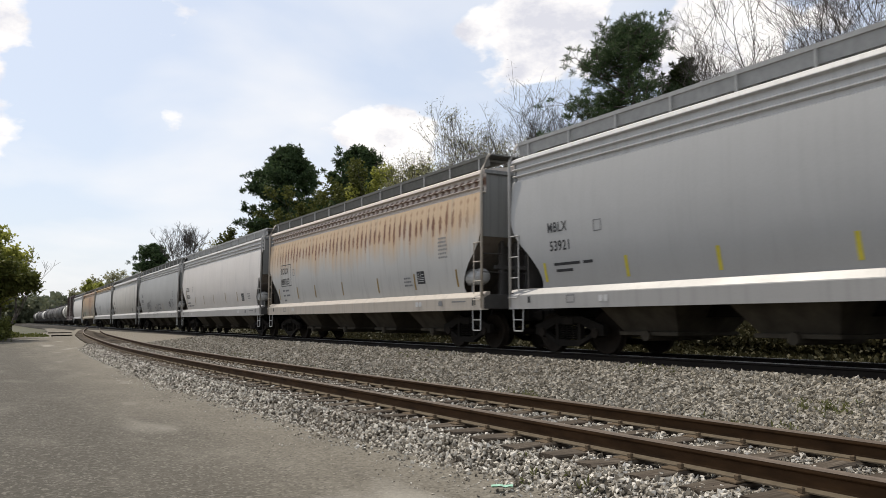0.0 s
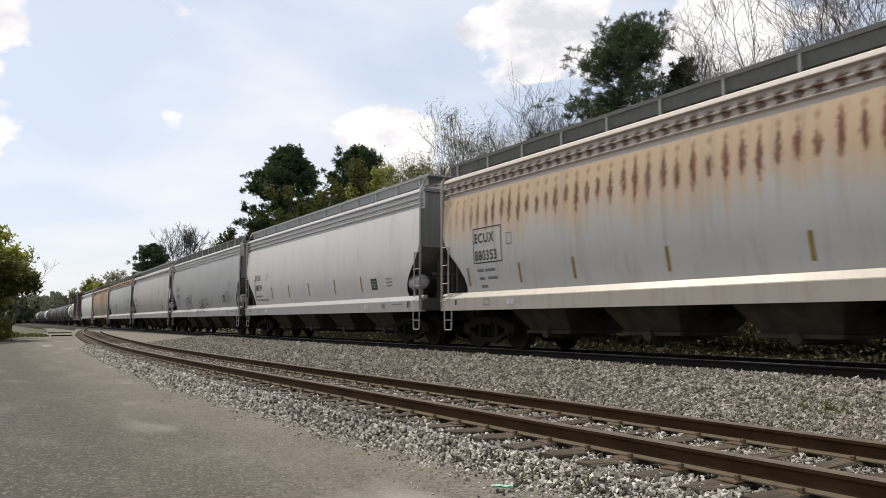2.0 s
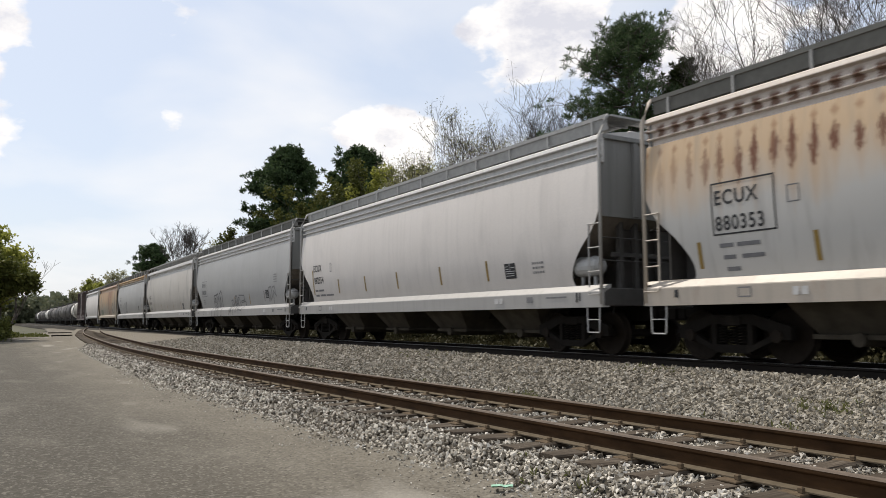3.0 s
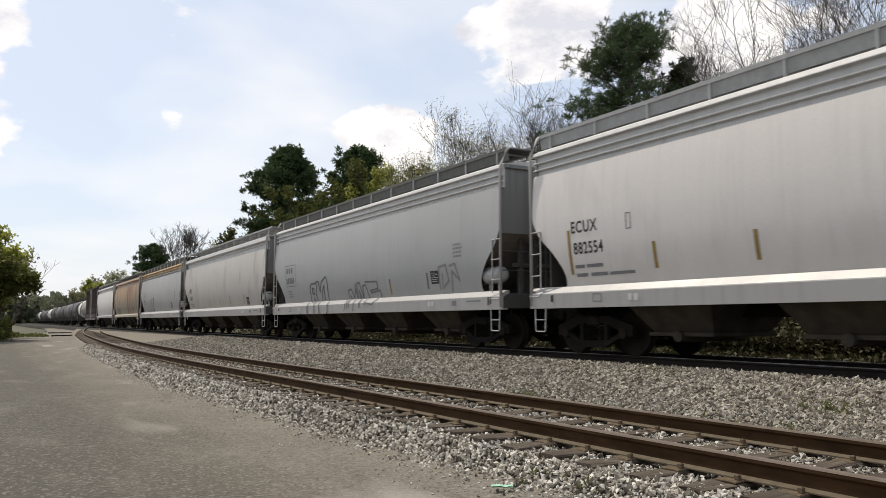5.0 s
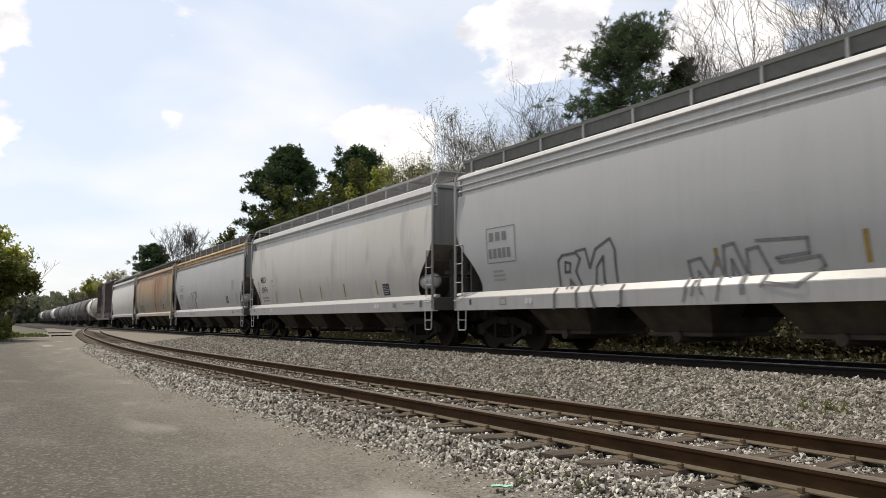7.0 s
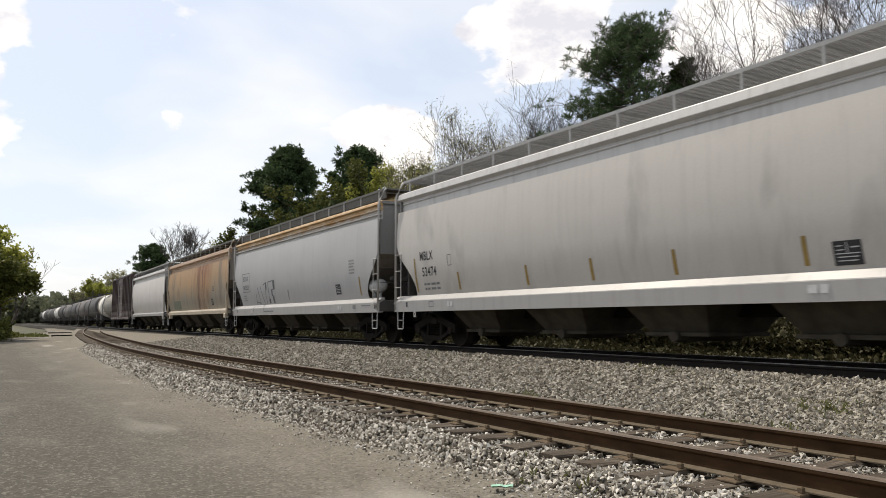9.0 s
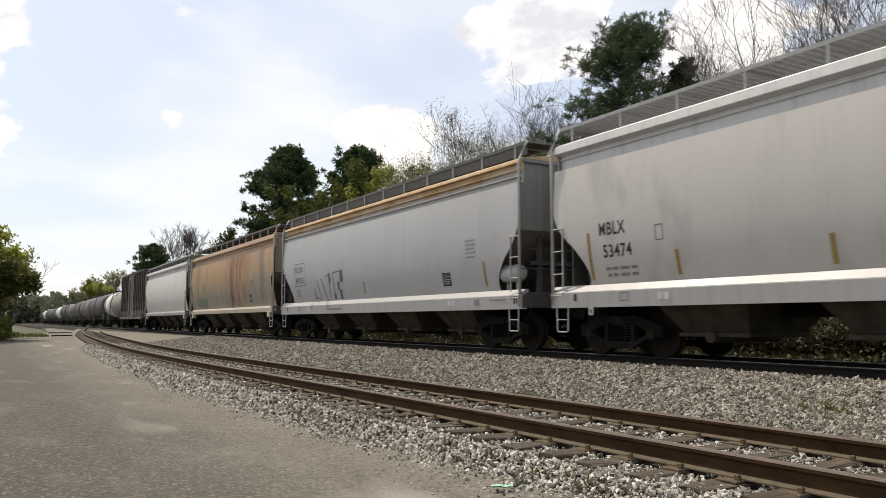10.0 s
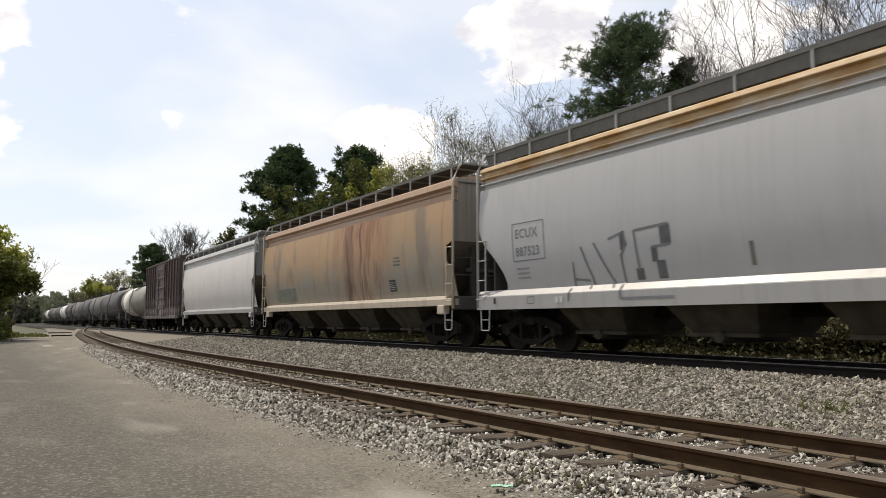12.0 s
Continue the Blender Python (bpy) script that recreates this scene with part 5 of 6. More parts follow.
lettering(e_car, "53474", 1.59, 1.99, 0.26, M["ink"], H, 0.82)
mark(e_car, "lettering_lines", bars([(0, 0.13, 0, 0.06), (0.17, 0.34, 0, 0.06), (0.40, 0.64, 0, 0.06), (0.69, 0.86, 0, 0.06), (0.02, 0.13, -0.13, -0.07), (0.18, 0.3, -0.13, -0.07), (0.38, 0.63, -0.13, -0.07), (0.69, 0.87, -0.13, -0.07)]), 1.62, 1.73, M["ink_f"], "small stencil lines", H)
mark(e_car, "stencil_panel", frame_bars(0, 0.2, 0, 0.3, 0.02), 3.02, 2.21, M["ink_f"], "", H)
common_marks(e_car, H, M["amber"], (1.15, 3.45, 6.42, 8.64, 10.87, 13.46), 0.46, 1.55)
mark(e_car, "reflector_stripe", rect(0, 0.085, 0, 0.5), 1.15, 2.02, M["amber"], "", H)
mark(e_car, "sill_tag", frame_bars(0, 0.14, 0, 0.16, 0.045), 1.2, 0.83, M["sill_w"], "white towing loop under the sill", H, lambda h: 1.60)
cots(e_car, 13.95, 1.52, H)

# pale grey car with tan eave, ECUX
H = half_between(88.77, 106.75)
f_car = hopper_car("pale grey covered hopper car with tan-stained eave and block tag", M["pale"], M["sill_w"], M["tan_eave"], M["walk_d"], M["end_g"], half=H)
CARS.append((f_car, joint(88.77, 106.75)))
mark(f_car, "lettering_frame", frame_bars(0, 1.2, 0, 0.9, 0.026), 1.5, 2.1, M["ink_f"], "faded box round the reporting mark", H)
lettering(f_car, "ECUX", 1.62, 2.64, 0.22, M["ink_f"], H)
lettering(f_car, "887523", 1.62, 2.22, 0.22, M["ink_f"], H, 0.9)
data_block(f_car, 1.6, 1.9, 3, H)
mark(f_car, "spray_tag", strokes([[(0.0, -0.35), (0.05, 0.45)], [(0.05, 0.1), (0.5, 0.05)], [(0.35, 0.75), (0.6, 0.1), (0.62, -0.1)], [(0.75, 0.8), (1.15, 0.1), (1.3, -0.1)], [(1.2, 0.85), (1.62, 0.95), (1.66, 0.7), (1.5, 0.5), (1.55, -0.35)], [(1.9, 0.95), (1.95, 0.2)], [(1.95, 0.95), (2.75, 1.0)], [(2.35, 0.6), (2.75, 0.62)], [(1.6, -0.35), (2.9, -0.35)]], 0.05), 3.55, 1.5, M["ink_f"], "grey worn spray outline low on the side", H, low)
for block in ((2.55, 2.8, 0.62, 1.0), (2.3, 2.45, 0.32, 0.6), (2.4, 2.62, 0.0, 0.34), (1.85, 2.05, 0.0, 0.22), (1.5, 1.62, 0.6, 0.92)):
    mark(f_car, "spray_patch", rect(*block), 3.55, 1.5, M["spray"], "dark worn spray block", H)
common_marks(f_car, H, M["brown_mark"], (8.0,), 0.4)
mark(f_car, "reflector_stripe", rect(0, 0.09, 0, 0.62), 15.2, 1.58, M["amber"], "vertical amber strip", H)
cots(f_car, 13.15, 1.66, H)
data_block(f_car, 14.45, 2.75, 5, H)

# orange car with stanchioned roof walkway
g_car = hopper_car("faded orange-tan covered hopper car with brown rust runs", M["orange"], M["sill_o"], M["eave_o"], M["walk_d"], M["end_b"], "plain", 8.3, 4, True, full=True)
CARS.append((g_car, joint(106.75, 124.45)))
mark(g_car, "faded_panel", rect(0, 2.3, 0, 0.55), 1.9, 1.5, plain("faded_green_patch", (0.20, 0.215, 0.16), 0.7, 0, 0.4, 4), "faded green patch", 8.3)
cots(g_car, 12.6, 1.62, 8.3)
data_block(g_car, 13.0, 2.6, 3, 8.3, M["spray"])

# shorter white car
h_car = hopper_car("white covered hopper car, darker along its grimy lower half", M["white"], M["sill_w"], M["eave_w"], M["walk_l"], M["end_g"], "plain", 8.1, full=True)
CARS.append((h_car, joint(124.45, 142.0)))


# ---- boxcar ----
def box_car():
    car = tagged(new("boxcar"), "dark brown ribbed boxcar with pale scrawls low down", "freight car", "cars of the freight train")
    half, hw = 6.9, 1.55
    b = Build()
    b.box(-hw + 0.06, hw - 0.06, -half, half, 1.05, 5.05)
    part("body", b.mesh("body"), M["box"], car)
    roof = Build().sweep([(-hw, 5.0), (-hw, 5.10), (0, 5.30), (hw, 5.10), (hw, 5.0)], -half - 0.05, half + 0.05)
    for y in spread(-half + 0.4, half - 0.4, 12):
        roof.sweep([(-hw, 5.10), (-hw, 5.15), (0, 5.35), (hw, 5.15), (hw, 5.10), (0, 5.29)], y - 0.04, y + 0.04)
    part("roof", roof.mesh("roof"), M["box"], car)
    rib = cached("boxrib", lambda: Build().box(-hw - 0.02, -hw + 0.07, -0.055, 0.055, 1.1, 5.0, 0.015).mesh("rib"))
    for m0 in (Matrix.Identity(4), TURN):
        for y in [q for q in spread(-half + 0.1, half - 0.1, 15) if abs(q) > 1.7]:
            part("rib", rib, M["box"], car, m=m0 @ Matrix.Translation((0, y, 0)))
        door = Build().box(-hw - 0.05, -hw + 0.07, -1.55, 1.55, 1.12, 4.9, 0.02)
        d = part("door", door.mesh("door"), M["box"], car, m=m0)
        for z in (1.7, 2.45, 3.2, 3.95, 4.6):
            part("door_rail", cached("brail", lambda: Build().box(-hw - 0.08, -hw - 0.05, -1.45, 1.45, -0.05, 0.05, 0.01).mesh("door_rail")), M["box"], d, m=Matrix.Translation((0, 0, z)))
        part("door_rod", Build().tube([(-hw - 0.09, 0.5, 1.2), (-hw - 0.09, 0.5, 4.3)], 0.03, 6).mesh("door_rod"), M["steel_d"], d)
        part("side_sill", cached("bsill", lambda: Build().box(-hw - 0.03, -hw + 0.1, -half, half, 0.92, 1.12, 0.01).mesh("side_sill")), M["box"], car, m=m0)
    for k, m0 in enumerate((Matrix.Identity(4), TURN)):
        part("ladder", cached("bladder", lambda: box_ladder(half, hw)), M["steel_d"], car, m=m0)
        endb = Build()
        for z in spread(1.4, 4.2, 9):
            endb.box(-1.4, 1.4, -half - 0.06, -half, z - 0.1, z + 0.1, 0.03)
        part("end_corrugation", endb.mesh("end_corrugation"), M["box"], car, m=m0)
    running_gear(car, half, 1.6)
    car["half"] = half
    return car


def box_ladder(half, hw):
    b = Build()
    for y in (-half + 0.1, -half + 0.55):
        b.tube([(-hw - 0.06, y, 0.6), (-hw - 0.06, y, 4.9)], 0.02, 5)
    for z in spread(0.65, 4.8, 11):
        b.tube([(-hw - 0.06, -half + 0.1, z), (-hw - 0.06, -half + 0.55, z)], 0.015, 5)
    return b.mesh("ladder")


CARS.append((box_car(), joint(142.0, 157.2)))


# ---- tank cars ----
def tank_shell_mesh(half, r, zc):
    b = Build()
    n = 28
    prof = [(-half, 0.05), (-half + 0.02, r * 0.35), (-half + 0.10, r * 0.65), (-half + 0.25, r * 0.87), (-half + 0.48, r * 0.98), (-half + 0.6, r)]
    prof += [(y, r) for y in spread(-half + 2.2, half - 2.2, 6)]
    prof += [(-y, q) for y, q in reversed(prof[:6])]
    vs = [(q * math.cos(2 * math.pi * k / n), y, zc + q * math.sin(2 * math.pi * k / n)) for y, q in prof for k in range(n)]
    b.add(vs, [(i * n + k, i * n + (k + 1) % n, (i + 1) * n + (k + 1) % n, (i + 1) * n + k) for i in range(len(prof) - 1) for k in range(n)])
    return b.mesh("tank", True)


def tank_car(label, colour, half, r, band=None):
    car = tagged(new("tank_car"), label, "freight car", "cars of the freight train")
    zc = 1.12 + r + 0.05
    part("tank", cached(("tank", half, r), lambda: tank_shell_mesh(half, r, zc)), colour, car)
    for y in (-half + 1.9, half - 1.9) if band is None else (0.40 * half,):
        part("tank_band", cached(("tband", r, band is None), lambda: Build().tube([(0, -0.09 if band is None else -2.2, zc), (0, 0.09 if band is None else 2.2, zc)], r + 0.012, 28).mesh("tank_band", True)), colour if band is None else band, car, m=Matrix.Translation((0, y, 0)))
    dome = Build().tube([(0, 0, zc + r - 0.1), (0, 0, zc + r + 0.32)], 0.42, 16)
    dome.tube([(0, 0, zc + r + 0.32), (0, 0, zc + r + 0.38)], 0.46, 16)
    part("manway", cached(("dome", r), lambda: dome.mesh("manway")), colour, car)
    plat = Build()
    plat.box(-1.15, 1.15, -1.0, 1.0, zc + r - 0.02, zc + r + 0.03)
    for x in (-1.12, 1.12):
        for y in (-0.98, 0.98):
            plat.tube([(x, y, zc + r), (x, y, zc + r + 0.85)], 0.02, 5)
        for z in (0.45, 0.85):
            plat.tube([(x, -0.98, zc + r + z), (x, 0.98, zc + r + z)], 0.02, 5)
    part("top_platform", cached(("plat", r), lambda: plat.mesh("top_platform")), M["steel_d"], car)
    for x in (-1.22, 1.22):
        part("side_ladder", cached(("tlad", x, r), lambda: tank_ladder(x, zc, r)), M["steel_d"], car)
    for s in (-1, 1):
        part("saddle", cached(("saddle", r), lambda: Build().box(-1.1, 1.1, -0.5, 0.5, 0.9, zc - r * 0.72, 0.03).mesh("saddle")), M["steel_d"], car, m=Matrix.Translation((0, s * (half - 1.7), 0)))
        part("end_platform", cached(("tend", half), lambda: Build().box(-1.5, 1.5, -0.35, 0.55, 1.02, 1.12, 0.01).mesh("end_platform")), M["steel_d"], car, m=Matrix.Translation((0, s * (half + 0.1), 0)))
    rail_h = Build()
    for x in (-1.5, 1.5):
        rail_h.tube([(x, -half - 0.2, 1.1), (x, -half - 0.2, 1.85), (x, half + 0.2, 1.85), (x, half + 0.2, 1.1)], 0.02, 5)
    part("handrail", cached(("thand", half), lambda: rail_h.mesh("handrail")), M["steel_d"], car)
    running_gear(car, half + 0.3, 1.5)
    car["half"] = half + 0.3
    return car


def tank_ladder(x, zc, r):
    b = Build()
    s = 1 if x > 0 else -1
    for y in (-0.25, 0.25):
        b.tube([(s * 1.55, y, 0.5), (s * (r + 0.12), y, zc), (s * 1.15, y, zc + r + 0.05)], 0.02, 5)
    for k in range(8):
        z = 0.6 + 0.3 * k
        b.tube([(s * 1.56, -0.25, z), (s * 1.56, 0.25, z)], 0.014, 5)
    return b.mesh("side_ladder")


TANKS = [("olive-grey tank car with a wide white section", "tank_o", 7.6, 1.42, "tank_w"), ("dirty black tank car with streaks", "tank_b", 7.6, 1.48, None), ("dark grey steel tank car", "tank_g", 7.0, 1.46, None), ("dirty black tank car with handrails", "tank_b", 7.4, 1.46, None),
         ("brown-grey weathered tank car", "tank_g", 7.0, 1.40, None), ("dirty black tank car with handrails", "tank_b", 7.6, 1.48, None), ("dirty white steel tank car", "tank_w", 7.2, 1.45, None), ("dirty black tank car with handrails", "tank_b", 7.4, 1.46, None), ("weathered grey steel tank car", "tank_g", 7.4, 1.45, None),
         ("dirty black tank car with handrails", "tank_b", 7.6, 1.48, None), ("dirty white steel tank car", "tank_w", 7.2, 1.45, None), ("dirty black tank car with handrails", "tank_b", 7.4, 1.46, None)]
y_at = 157.2
for label, colour, half, r, band in TANKS:
    t_car = tank_car(label, M[colour], half, r, M[band] if band else None)
    length = 2 * (half + 0.3) + 1.1
    CARS.append((t_car, y_at + length / 2))
    y_at += length


# ---- trees ----
def leaf_cloud(name, spots, size, rng, blades=3, droop=0.0, thin=0.35):
    """Many small leaf sprays: each a few crossed, pointed blades."""
    n = len(spots)
    p = np.asarray(spots)
    d = rng.normal(size=(n, blades, 3)); d[..., 2] = d[..., 2] * 0.8 - droop + 0.25
    d /= np.linalg.norm(d, axis=2)[..., None]
    s = np.cross(d, rng.normal(size=(n, blades, 3))); s /= np.linalg.norm(s, axis=2)[..., None]
    ln = size * rng.uniform(0.6, 1.3, (n, blades, 1))
    a = p[:, None] + d * ln * 0.05
    m = p[:, None] + d * ln * 0.55
    quad = np.stack([a, m + s * ln * thin, p[:, None] + d * ln, m - s * ln * thin], 2).reshape(-1, 3)
    k = n * blades
    me = bpy.data.meshes.new(name)
    me.vertices.add(k * 4); me.vertices.foreach_set("co", quad.reshape(-1).astype(np.float32))
    me.loops.add(k * 4); me.loops.foreach_set("vertex_index", np.arange(k * 4, dtype=np.int32))
    me.polygons.add(k); me.polygons.foreach_set("loop_start", np.arange(0, k * 4, 4, dtype=np.int32))
    me.update(calc_edges=True)
    return me


def limbs(b, start, way, length, radius, depth, rnd, tips, bend=0.35, fork=3, lift=0.25, sides=5, twig=0.012):
    """Grows a tapering limb and forks it."""
    pts = [Vector(start)]
    d = Vector(way).normalized()
    n = 4 if depth > 1 else 3
    for i in range(n):
        d = (d + Vector((rnd.uniform(-1, 1), rnd.uniform(-1, 1), rnd.uniform(-0.6, 1) + lift * 0.3)) * bend * 0.35).normalized()
        pts.append(pts[-1] + d * length / n)
    b.tube(pts, max(radius, twig), sides if depth > 1 else 3, max(radius * 0.45, twig * 0.7), cap=False)
    if depth == 0:
        tips.append((pts[-1], d)); tips.append((pts[2], d))
        return
    for k in range(fork):
        t = rnd.uniform(0.35, 1.0) if k else 1.0
        q = pts[min(n, max(1, int(round(t * n))))]
        side = Vector((rnd.uniform(-1, 1), rnd.uniform(-1, 1), rnd.uniform(-0.2, 0.9)))
        w = (d * 0.9 + side * rnd.uniform(0.5, 0.95)).normalized()
        limbs(b, q, w, length * rnd.uniform(0.55, 0.8), radius * (0.62 if k else 0.7) * (1 - 0.25 * t), depth - 1, rnd, tips, bend, fork, lift, sides, twig)


def broadleaf(name, label, x, y, height, seed, leaf, leafiness, leaf_size, bark, spread_f=0.5, depth=4, trunk=0.16, fork=3, blades=3, lean=(0, 0), twigs=0.0):
    rnd = random.Random(seed)
    rng = np.random.default_rng(seed)
    top = tagged(new(name), label, "tree", "trees behind the railway")
    top.matrix_basis = Matrix.Translation((x, y, land_z(x, y) - 0.1))
    b = Build()
    tips = []
    h0 = height * 0.30
    b.tube([(0, 0, 0), (0.1 * lean[0], 0.1 * lean[1], h0 * 0.5), (0.05 + lean[0] * 0.4, lean[1] * 0.4, h0)], trunk, 8, trunk * 0.8)
    stems = 4
    for k in range(stems):
        w = 2 * math.pi * (k + rnd.random() * 0.6) / stems
        tilt = spread_f * rnd.uniform(0.5, 1.1)
        limbs(b, (0.05 + lean[0] * 0.4, lean[1] * 0.4, h0 * (0.75 + 0.08 * k)), (math.cos(w) * tilt + lean[0] * 0.2, math.sin(w) * tilt + lean[1] * 0.2, 1), height * 0.30, trunk * 0.55, depth - 1, rnd, tips, fork=fork, bend=0.5, twig=max(0.008, 0.00022 * math.hypot(x, y)))
    zmax = max(p.z for p, _ in tips)
    part("trunk", mesh_of("trunk", b.v, b.f, True), bark, top, m=Matrix.Diagonal((1, 1, height / zmax, 1)))
    if twigs:
        ends = [(p.x, p.y, p.z * height / zmax) for p, _ in tips]
        tagged(part("twig_spray", leaf_cloud("twig_spray", ends, twigs, rng, 2, -0.3, 0.011), bark, top), kind="stuff")
    if leafiness:
        spots = []
        for p, d in tips:
            for _ in range(leafiness):
                spots.append((p.x + rnd.gauss(0, 0.30), p.y + rnd.gauss(0, 0.30), (p.z + rnd.gauss(0, 0.28)) * height / zmax))
        part("crown", leaf_cloud("crown", spots, leaf_size, rng, blades), leaf, top)
    return top


def pine(label, x, y, height, width, seed, base=0.35, tufts=900, material="needle", narrow=1.0, size=0.5, needle=0.13):
    """Tall loblolly-like pine: bare lower trunk, rough whorls of limbs that end in dense needle tufts."""
    rnd = random.Random(seed)
    rng = np.random.default_rng(seed)
    top = tagged(new("pine_tree"), label, "tree", "trees behind the railway")
    top.matrix_basis = Matrix.Translation((x, y, land_z(x, y) - 0.1))
    b = Build()
    b.tube([(0.15 * math.sin(k * 1.3), 0.12 * math.cos(k * 1.7) - 0.12, height * k / 8) for k in range(9)], 0.24, 8, 0.04)
    spots = []
    n_limb = 110
    for k in range(n_limb):
        f = (k + rnd.random()) / n_limb
        z = height * (base + (0.97 - base) * f)
        reach = width * 0.5 * (math.sin(math.pi * min(1, 0.22 + 0.74 * f)) ** 0.8) * rnd.uniform(0.6, 1.12) * narrow
        w = rnd.uniform(0, 2 * math.pi)
        d = Vector((math.cos(w), math.sin(w), rnd.uniform(0.0, 0.5)))
        end = Vector((0, 0, z)) + d * reach
        midp = Vector((0, 0, z)) + d * reach * 0.5 - Vector((0, 0, 0.05 * reach))
        b.tube([(0, 0, z), midp, end], 0.06, 4, 0.015, cap=False)
        clumps = max(4, int(tufts / n_limb / 4))
        for _ in range(clumps):
            t = rnd.uniform(0.35, 1.05)
            c = Vector((0, 0, z)).lerp(end, t) + Vector((rnd.gauss(0, 0.45), rnd.gauss(0, 0.45), rnd.gauss(0.1, 0.35))) * min(0.95, 0.30 + 0.075 * width)
            b.tube([Vector((0, 0, z)).lerp(end, min(t, 0.95)), c], 0.012, 3, 0.006, cap=False)
            for _ in range(6):
                spots.append((c.x + rnd.gauss(0, 0.24 * size), c.y + rnd.gauss(0, 0.24 * size), c.z + rnd.gauss(0, 0.2 * size)))
    part("trunk", mesh_of("trunk", b.v, b.f, True), M["bark"], top)
    part("crown", leaf_cloud("crown", spots, size, rng, 8, 0.0, needle), M[material], top)
    return top


# tall pines
pine("tall dark green pine with ragged tufted crown behind the train", 27.6, 27.7, 16.2, 8.4, 27, 0.22, 9500, size=0.24, needle=0.075)
pine("tall dark green pine among budding trees", 34, 96.5, 23.6, 12.5, 22, 0.2, 9000, size=0.5)
pine("dark green pine among budding trees", 34.5, 75.5, 19.6, 10, 23, 0.2, 7500, size=0.44)
pine("dark green pine standing far along the line", 26.5, 151.0, 15.2, 7.5, 24, 0.40, 2600, size=0.5)
pine("small dark cedar beside the tall pine", 29.8, 26.3, 14.0, 3.2, 25, 0.2, 5000, "cedar", size=0.2)
# budding and bare trees
for k, (x, y, h, seed, leafy, depth) in enumerate([(29.5, 37.0, 16.0, 31, 0, 6), (30, 47.6, 17.4, 32, 1, 6), (31, 52.5, 14.5, 33, 1, 5), (30.5, 43.0, 15.0, 34, 1, 6), (27.8, 20.6, 13.6, 35, 0, 6), (28.6, 18.8, 14.2, 44, 0, 5), (26.0, 17.6, 14.6, 36, 0, 6), (26.5, 14.4, 14.2, 37, 0, 5),
                                                    (27.5, 12.6, 15.8, 38, 0, 6), (27.5, 129.0, 17.0, 39, 0, 6), (30, 118.0, 13.0, 40, 3, 5), (30, 34.0, 14.0, 41, 0, 6), (28.6, 35.0, 14.8, 43, 0, 5), (33, 59.0, 15.5, 42, 5, 6)]):
    broadleaf("budding_tree", "tall bare tree with thin twigs and first pale buds" if leafy else "tall bare tree with thin grey twigs", x, y, h, seed, M["bud"], leafy, 0.10 if y < 60 else 0.2, M["bark_l"], 0.40, depth, 0.12, 3, twigs=0.5)
# leafing olive trees below the pines
for k, (x, y, h, seed, mat, size) in enumerate([(32.5, 84.0, 15.5, 51, "olive", 0.5), (32, 92.0, 14.5, 52, "olive", 0.5), (33, 68.0, 16.0, 53, "olive", 0.42), (33.5, 63.0, 15.5, 54, "spring", 0.40), (34, 78.0, 16.5, 55, "olive", 0.5),
                                                 (28.5, 26.0, 9.5, 56, "olive", 0.3), (28.0, 31.5, 10.0, 57, "olive", 0.3), (31, 104.0, 13.5, 58, "olive", 0.5), (28, 240.0, 12.5, 60, "spring", 0.6), (31, 262.0, 15.0, 61, "bud", 0.6), (30, 205.0, 13.5, 62, "bud", 0.5), (27, 285.0, 12.0, 63, "bud", 0.6), (31, 185.0, 10.0, 64, "olive", 0.5)]):
    broadleaf("leafing_tree", "leafing tree with fresh olive-green spring foliage" if mat != "bud" else "tree covered with pale spring buds", x, y, h, seed, M[mat], 16 if mat != "bud" else 5, size * 0.66, M["bark"], 0.6, 4, 0.18, 3, 4)
# trees left of the road
for k, (x, y, h, seed, mat, leafy) in enumerate([(-1.2, 71.0, 9.0, 71, "spring", 7), (-2.6, 74.0, 9.6, 72, "spring", 8), (0.4, 76.0, 5.0, 73, "olive", 8), (-0.6, 68.0, 4.4, 75, "olive", 8), (0.6, 80.0, 8.0, 76, "bud", 5), (-2.4, 66.0, 8.2, 77, "olive", 9), (-0.2, 73.0, 7.4, 78, "spring", 7), (0.9, 72.0, 7.8, 79, "spring", 8), (0.2, 69.0, 6.2, 80, "olive", 10)]):
    broadleaf("roadside_tree", "yellow-green leafing tree at the road's edge", x, y, h, seed, M[mat], leafy * 2, 0.28, M["bark"], 0.42, 4, 0.14, 3, 4)
broadleaf("roadside_tree", "thin bare tree leaning over the road's edge", 1.9, 79.0, 8.6, 74, M["bud"], 0, 0.3, M["bark"], 0.5, 4, 0.12, 3, 3, (1.0, 0))


def undergrowth(name, label, rows, material, seed, size):
    """Brush behind the line, in one heap of leaf sprays."""
    rng = np.random.default_rng(seed)
    spots = []
    for x0, x1, y0, y1, h, n in rows:
        x, y = rng.uniform(x0, x1, n), rng.uniform(y0, y1, n)
        top = h * (0.55 + 0.45 * np.array([noise.noise((a * 0.3, b * 0.3, seed)) for a, b in zip(x, y)]))
        z = rng.random(n) ** 0.7 * np.maximum(top, 0.15)
        spots += [(a, b, c + land_z(a, b)) for a, b, c in zip(x, y, z)]
    ob = new(name, leaf_cloud(name, spots, size, rng, 3))
    ob.data.materials.append(material)
    return tagged(ob, label, "bushes", kind="stuff")


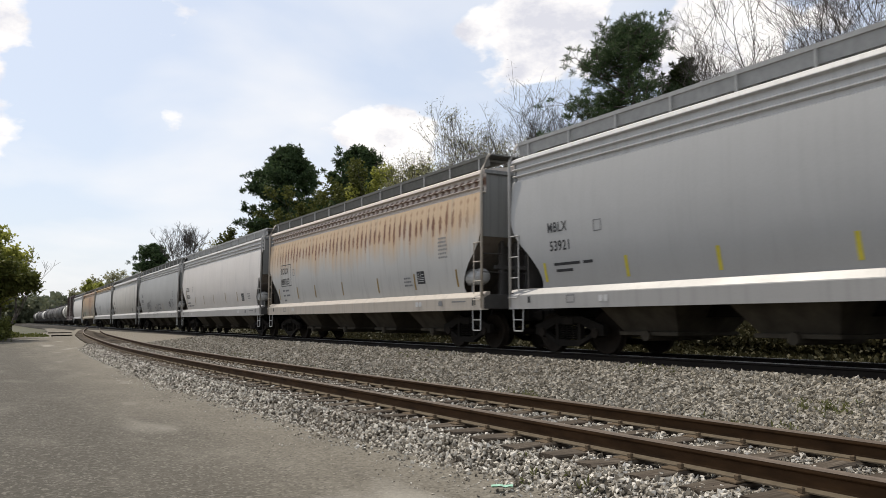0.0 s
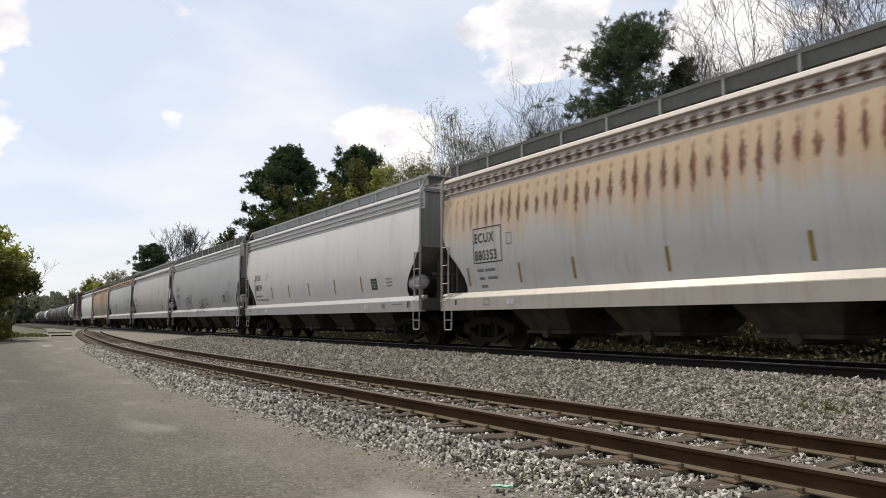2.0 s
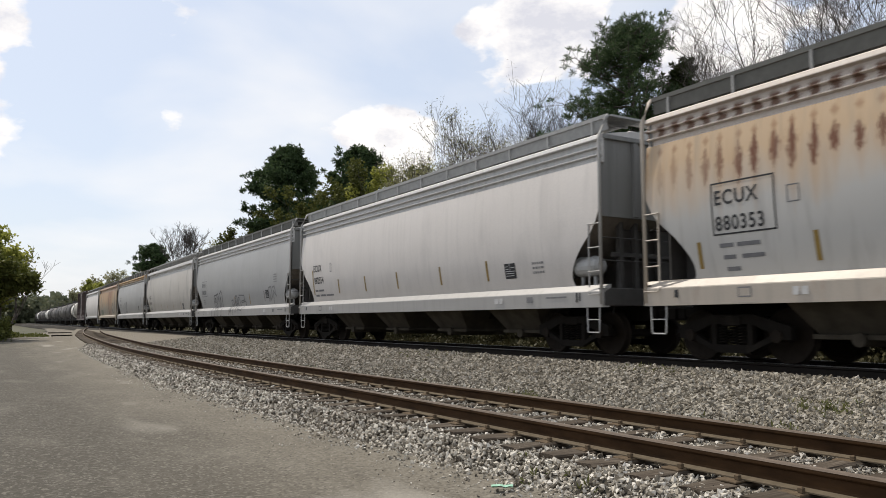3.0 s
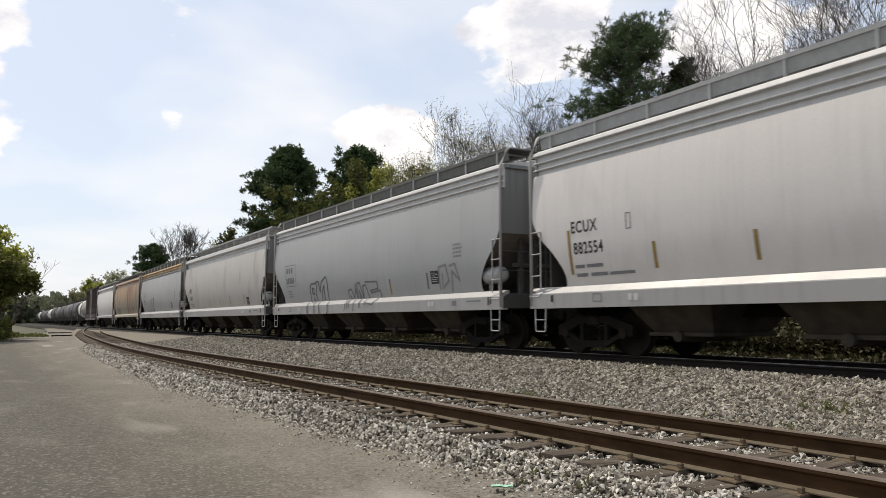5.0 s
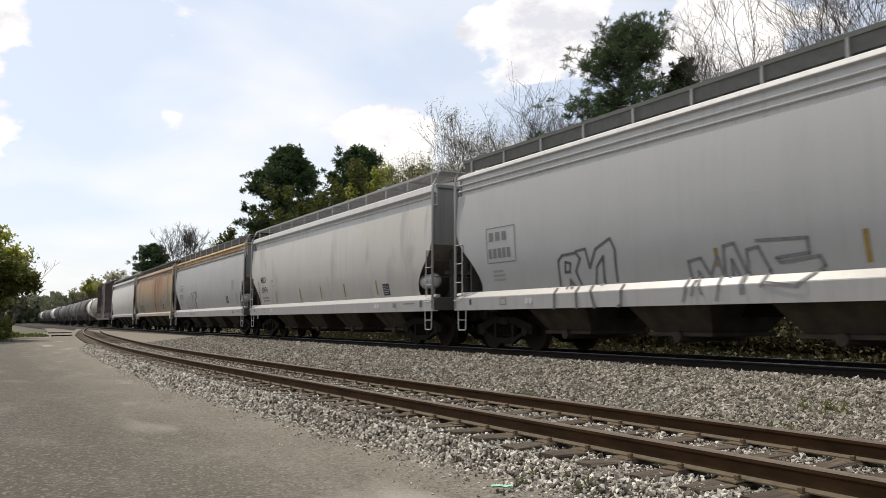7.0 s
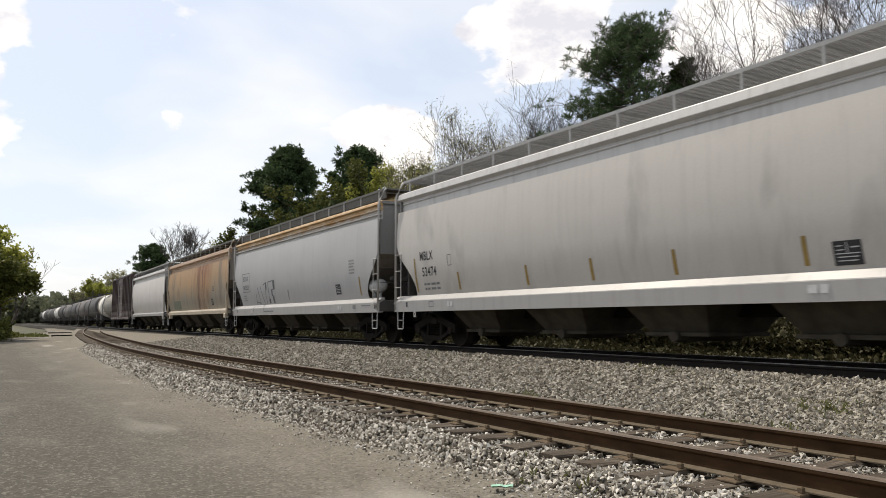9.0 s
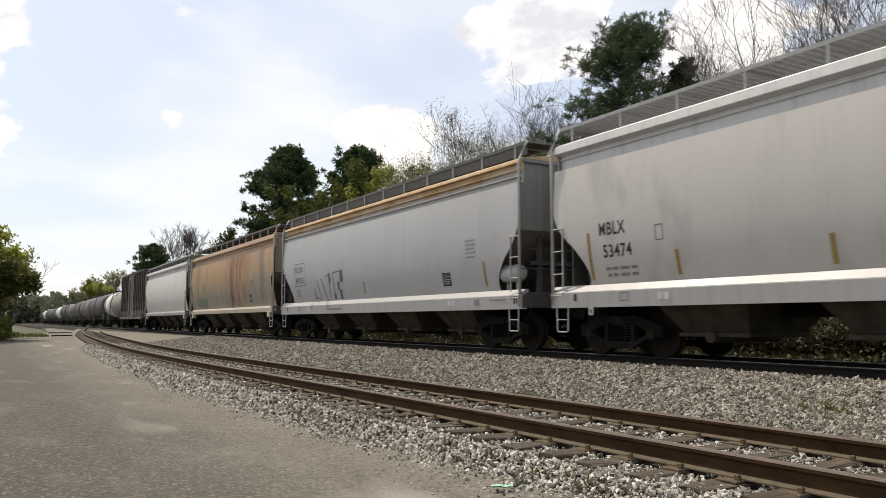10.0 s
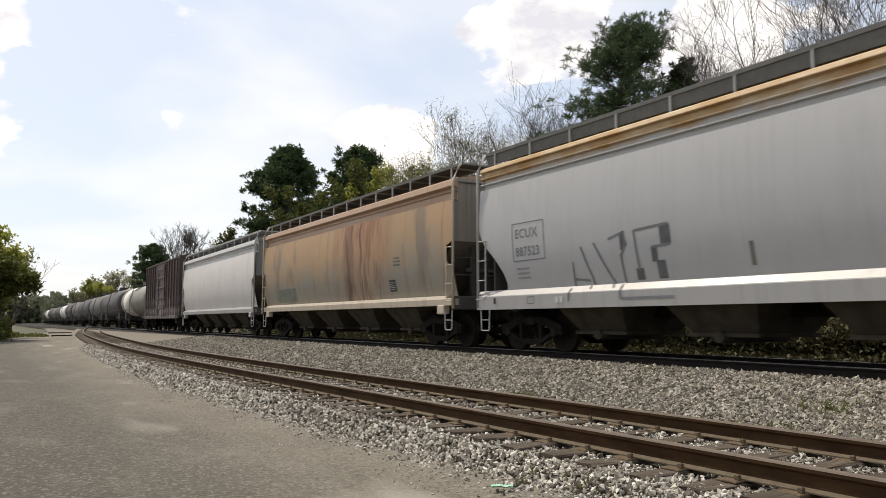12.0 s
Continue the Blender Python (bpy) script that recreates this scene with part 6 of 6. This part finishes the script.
undergrowth("undergrowth", "dry olive-brown brush growing along the far side", [(20, 27, 4, 40, 2.9, 24000), (18.6, 21, 4, 36, 1.9, 22000), (21, 29, 40, 130, 3.6, 8000), (18, 21, 34, 190, 2.6, 12000), (17.6, 20.0, 3, 60, 0.5, 14000)], M["brush"], 81, 0.15)
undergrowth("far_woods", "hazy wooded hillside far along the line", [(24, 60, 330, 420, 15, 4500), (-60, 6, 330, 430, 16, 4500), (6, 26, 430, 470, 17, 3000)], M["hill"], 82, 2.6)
undergrowth("verge_bushes", "green bushes and weeds at the road's edge", [(-12, 1.8, 66, 84, 2.6, 5000), (1.5, 5.5, 82, 100, 0.5, 900)], M["olive"], 83, 0.3)


def weeds():
    rng = np.random.default_rng(9)
    spots = []
    for cx, cy, r, n in [(3.9, 5.2, 0.5, 50), (3.4, 5.9, 0.4, 25), (8.6, 5.2, 0.5, 60), (7.2, 5.6, 0.3, 40), (6.9, 13.5, 0.5, 40), (6.6, 20, 0.8, 60), (6.7, 27, 1.2, 80), (7.4, 9.8, 0.3, 20), (10.2, 10, 0.5, 30), (10.1, 18, 1.0, 40)]:
        for _ in range(n):
            x, y = cx + rng.normal() * r * 0.5, cy + rng.normal() * r
            spots.append((x, y, bed_z(x, y) + 0.01))
    ob = new("weeds", leaf_cloud("weeds", spots, 0.09, rng, 5, -0.5, 0.10))
    ob.data.materials.append(M["blade"])
    tagged(ob, "small tufts of yellow-green weeds in the ballast", "weeds", kind="stuff")


weeds()


# ---- small things on the ground ----
def litter():
    b = Build()
    n, m = 6, 3
    vs = []
    for j in range(m):
        for i in range(n):
            a, c = -0.09 + 0.18 * i / (n - 1), -0.035 + 0.07 * j / (m - 1)
            vs.append((a, c, 0.012 + 0.022 * noise.noise((a * 18, c * 30, 2)) + 0.012 * abs(j - 1)))
    fs = [(j * n + i, j * n + i + 1, (j + 1) * n + i + 1, (j + 1) * n + i) for j in range(m - 1) for i in range(n - 1)]
    lo = [(x, y, z - 0.006) for x, y, z in vs]
    k = len(vs)
    b.add(vs + lo, fs + [tuple(q + k for q in reversed(f)) for f in fs])
    ob = new("crushed_bottle", b.mesh("crushed_bottle"))
    ob.data.materials.append(M["litter"])
    ob.matrix_basis = Matrix.Translation((3.74, 5.30, max(bed_z(3.74, 5.30), road_z(3.74, 5.30)) + 0.02)) @ Euler((0, 0, -0.5)).to_matrix().to_4x4()
    tagged(ob, "flattened pale green plastic bottle lying on the gravel", "litter")


litter()


def old_ties():
    """Discarded ties lying where the siding meets the road."""
    for k, (x, y, a) in enumerate([(6.9, 84, 0.2), (7.3, 84.4, 0.25), (7.9, 104, 0.1)]):
        ob = new("discarded_tie", TIES[k])
        TIES[k].materials.append(M["tie"]) if not TIES[k].materials else None
        ob.material_slots[0].link = "OBJECT"; ob.material_slots[0].material = M["truck"]
        ob.matrix_basis = Matrix.Translation((x, y, max(bed_z(x, y), 0.0) + 0.17 + 0.02)) @ Euler((0, 0, a)).to_matrix().to_4x4()
        tagged(ob, "dark old tie dumped beside the siding", "railway tie", "discarded ties")


old_ties()


def fallen_branch():
    """Pale dead branch on the ground beyond the main line."""
    b = Build()
    b.tube([(0, -0.75, 0.02), (0.05, -0.2, 0.07), (0.0, 0.3, 0.05), (0.1, 0.8, 0.1)], 0.035, 6, 0.015)
    b.tube([(0.05, -0.2, 0.07), (-0.1, -0.5, 0.16), (-0.12, -0.7, 0.15)], 0.018, 5, 0.008)
    b.tube([(0.0, 0.3, 0.05), (0.1, 0.05, 0.2)], 0.015, 5, 0.006)
    ob = new("fallen_branch", b.mesh("fallen_branch"))
    ob.data.materials.append(plain("bleached_wood", (0.50, 0.47, 0.40), 0.8, 0, 0.3, 12))
    ob.matrix_basis = Matrix.Translation((20.2, 15.1, land_z(20.2, 15.1) + 0.02))
    tagged(ob, "bleached dead branch lying beyond the main line", "branch")


fallen_branch()

# ---- movement ----
SPEED = 7.507


def car_pose(y, half):
    """A car whose trucks both stand on the track."""
    f, r = y + half - 1.6, y - half + 1.6
    xf, xr = main_x(f), main_x(r)
    return Matrix.Translation(((xf + xr) / 2, y, RAIL_M)) @ Matrix.Rotation(-math.atan2(xf - xr, f - r), 4, "Z")


def motions():
    for car, y in CARS:
        walk(car, [(t, car_pose(y - SPEED * t, car["half"])) for t in (0, 1, 2, 3, 4, 5, 6, 7, 8, 9, 10, 11, 12)])
    step = 2 / FPS
    spin = SPEED / WHEEL_R
    for wheel, dy in WHEELSETS:
        walk(wheel, [(k * step, Matrix.Translation((0, dy, WHEEL_R)) @ Matrix.Rotation(spin * k * step, 4, "X")) for k in range(181)])


motions()
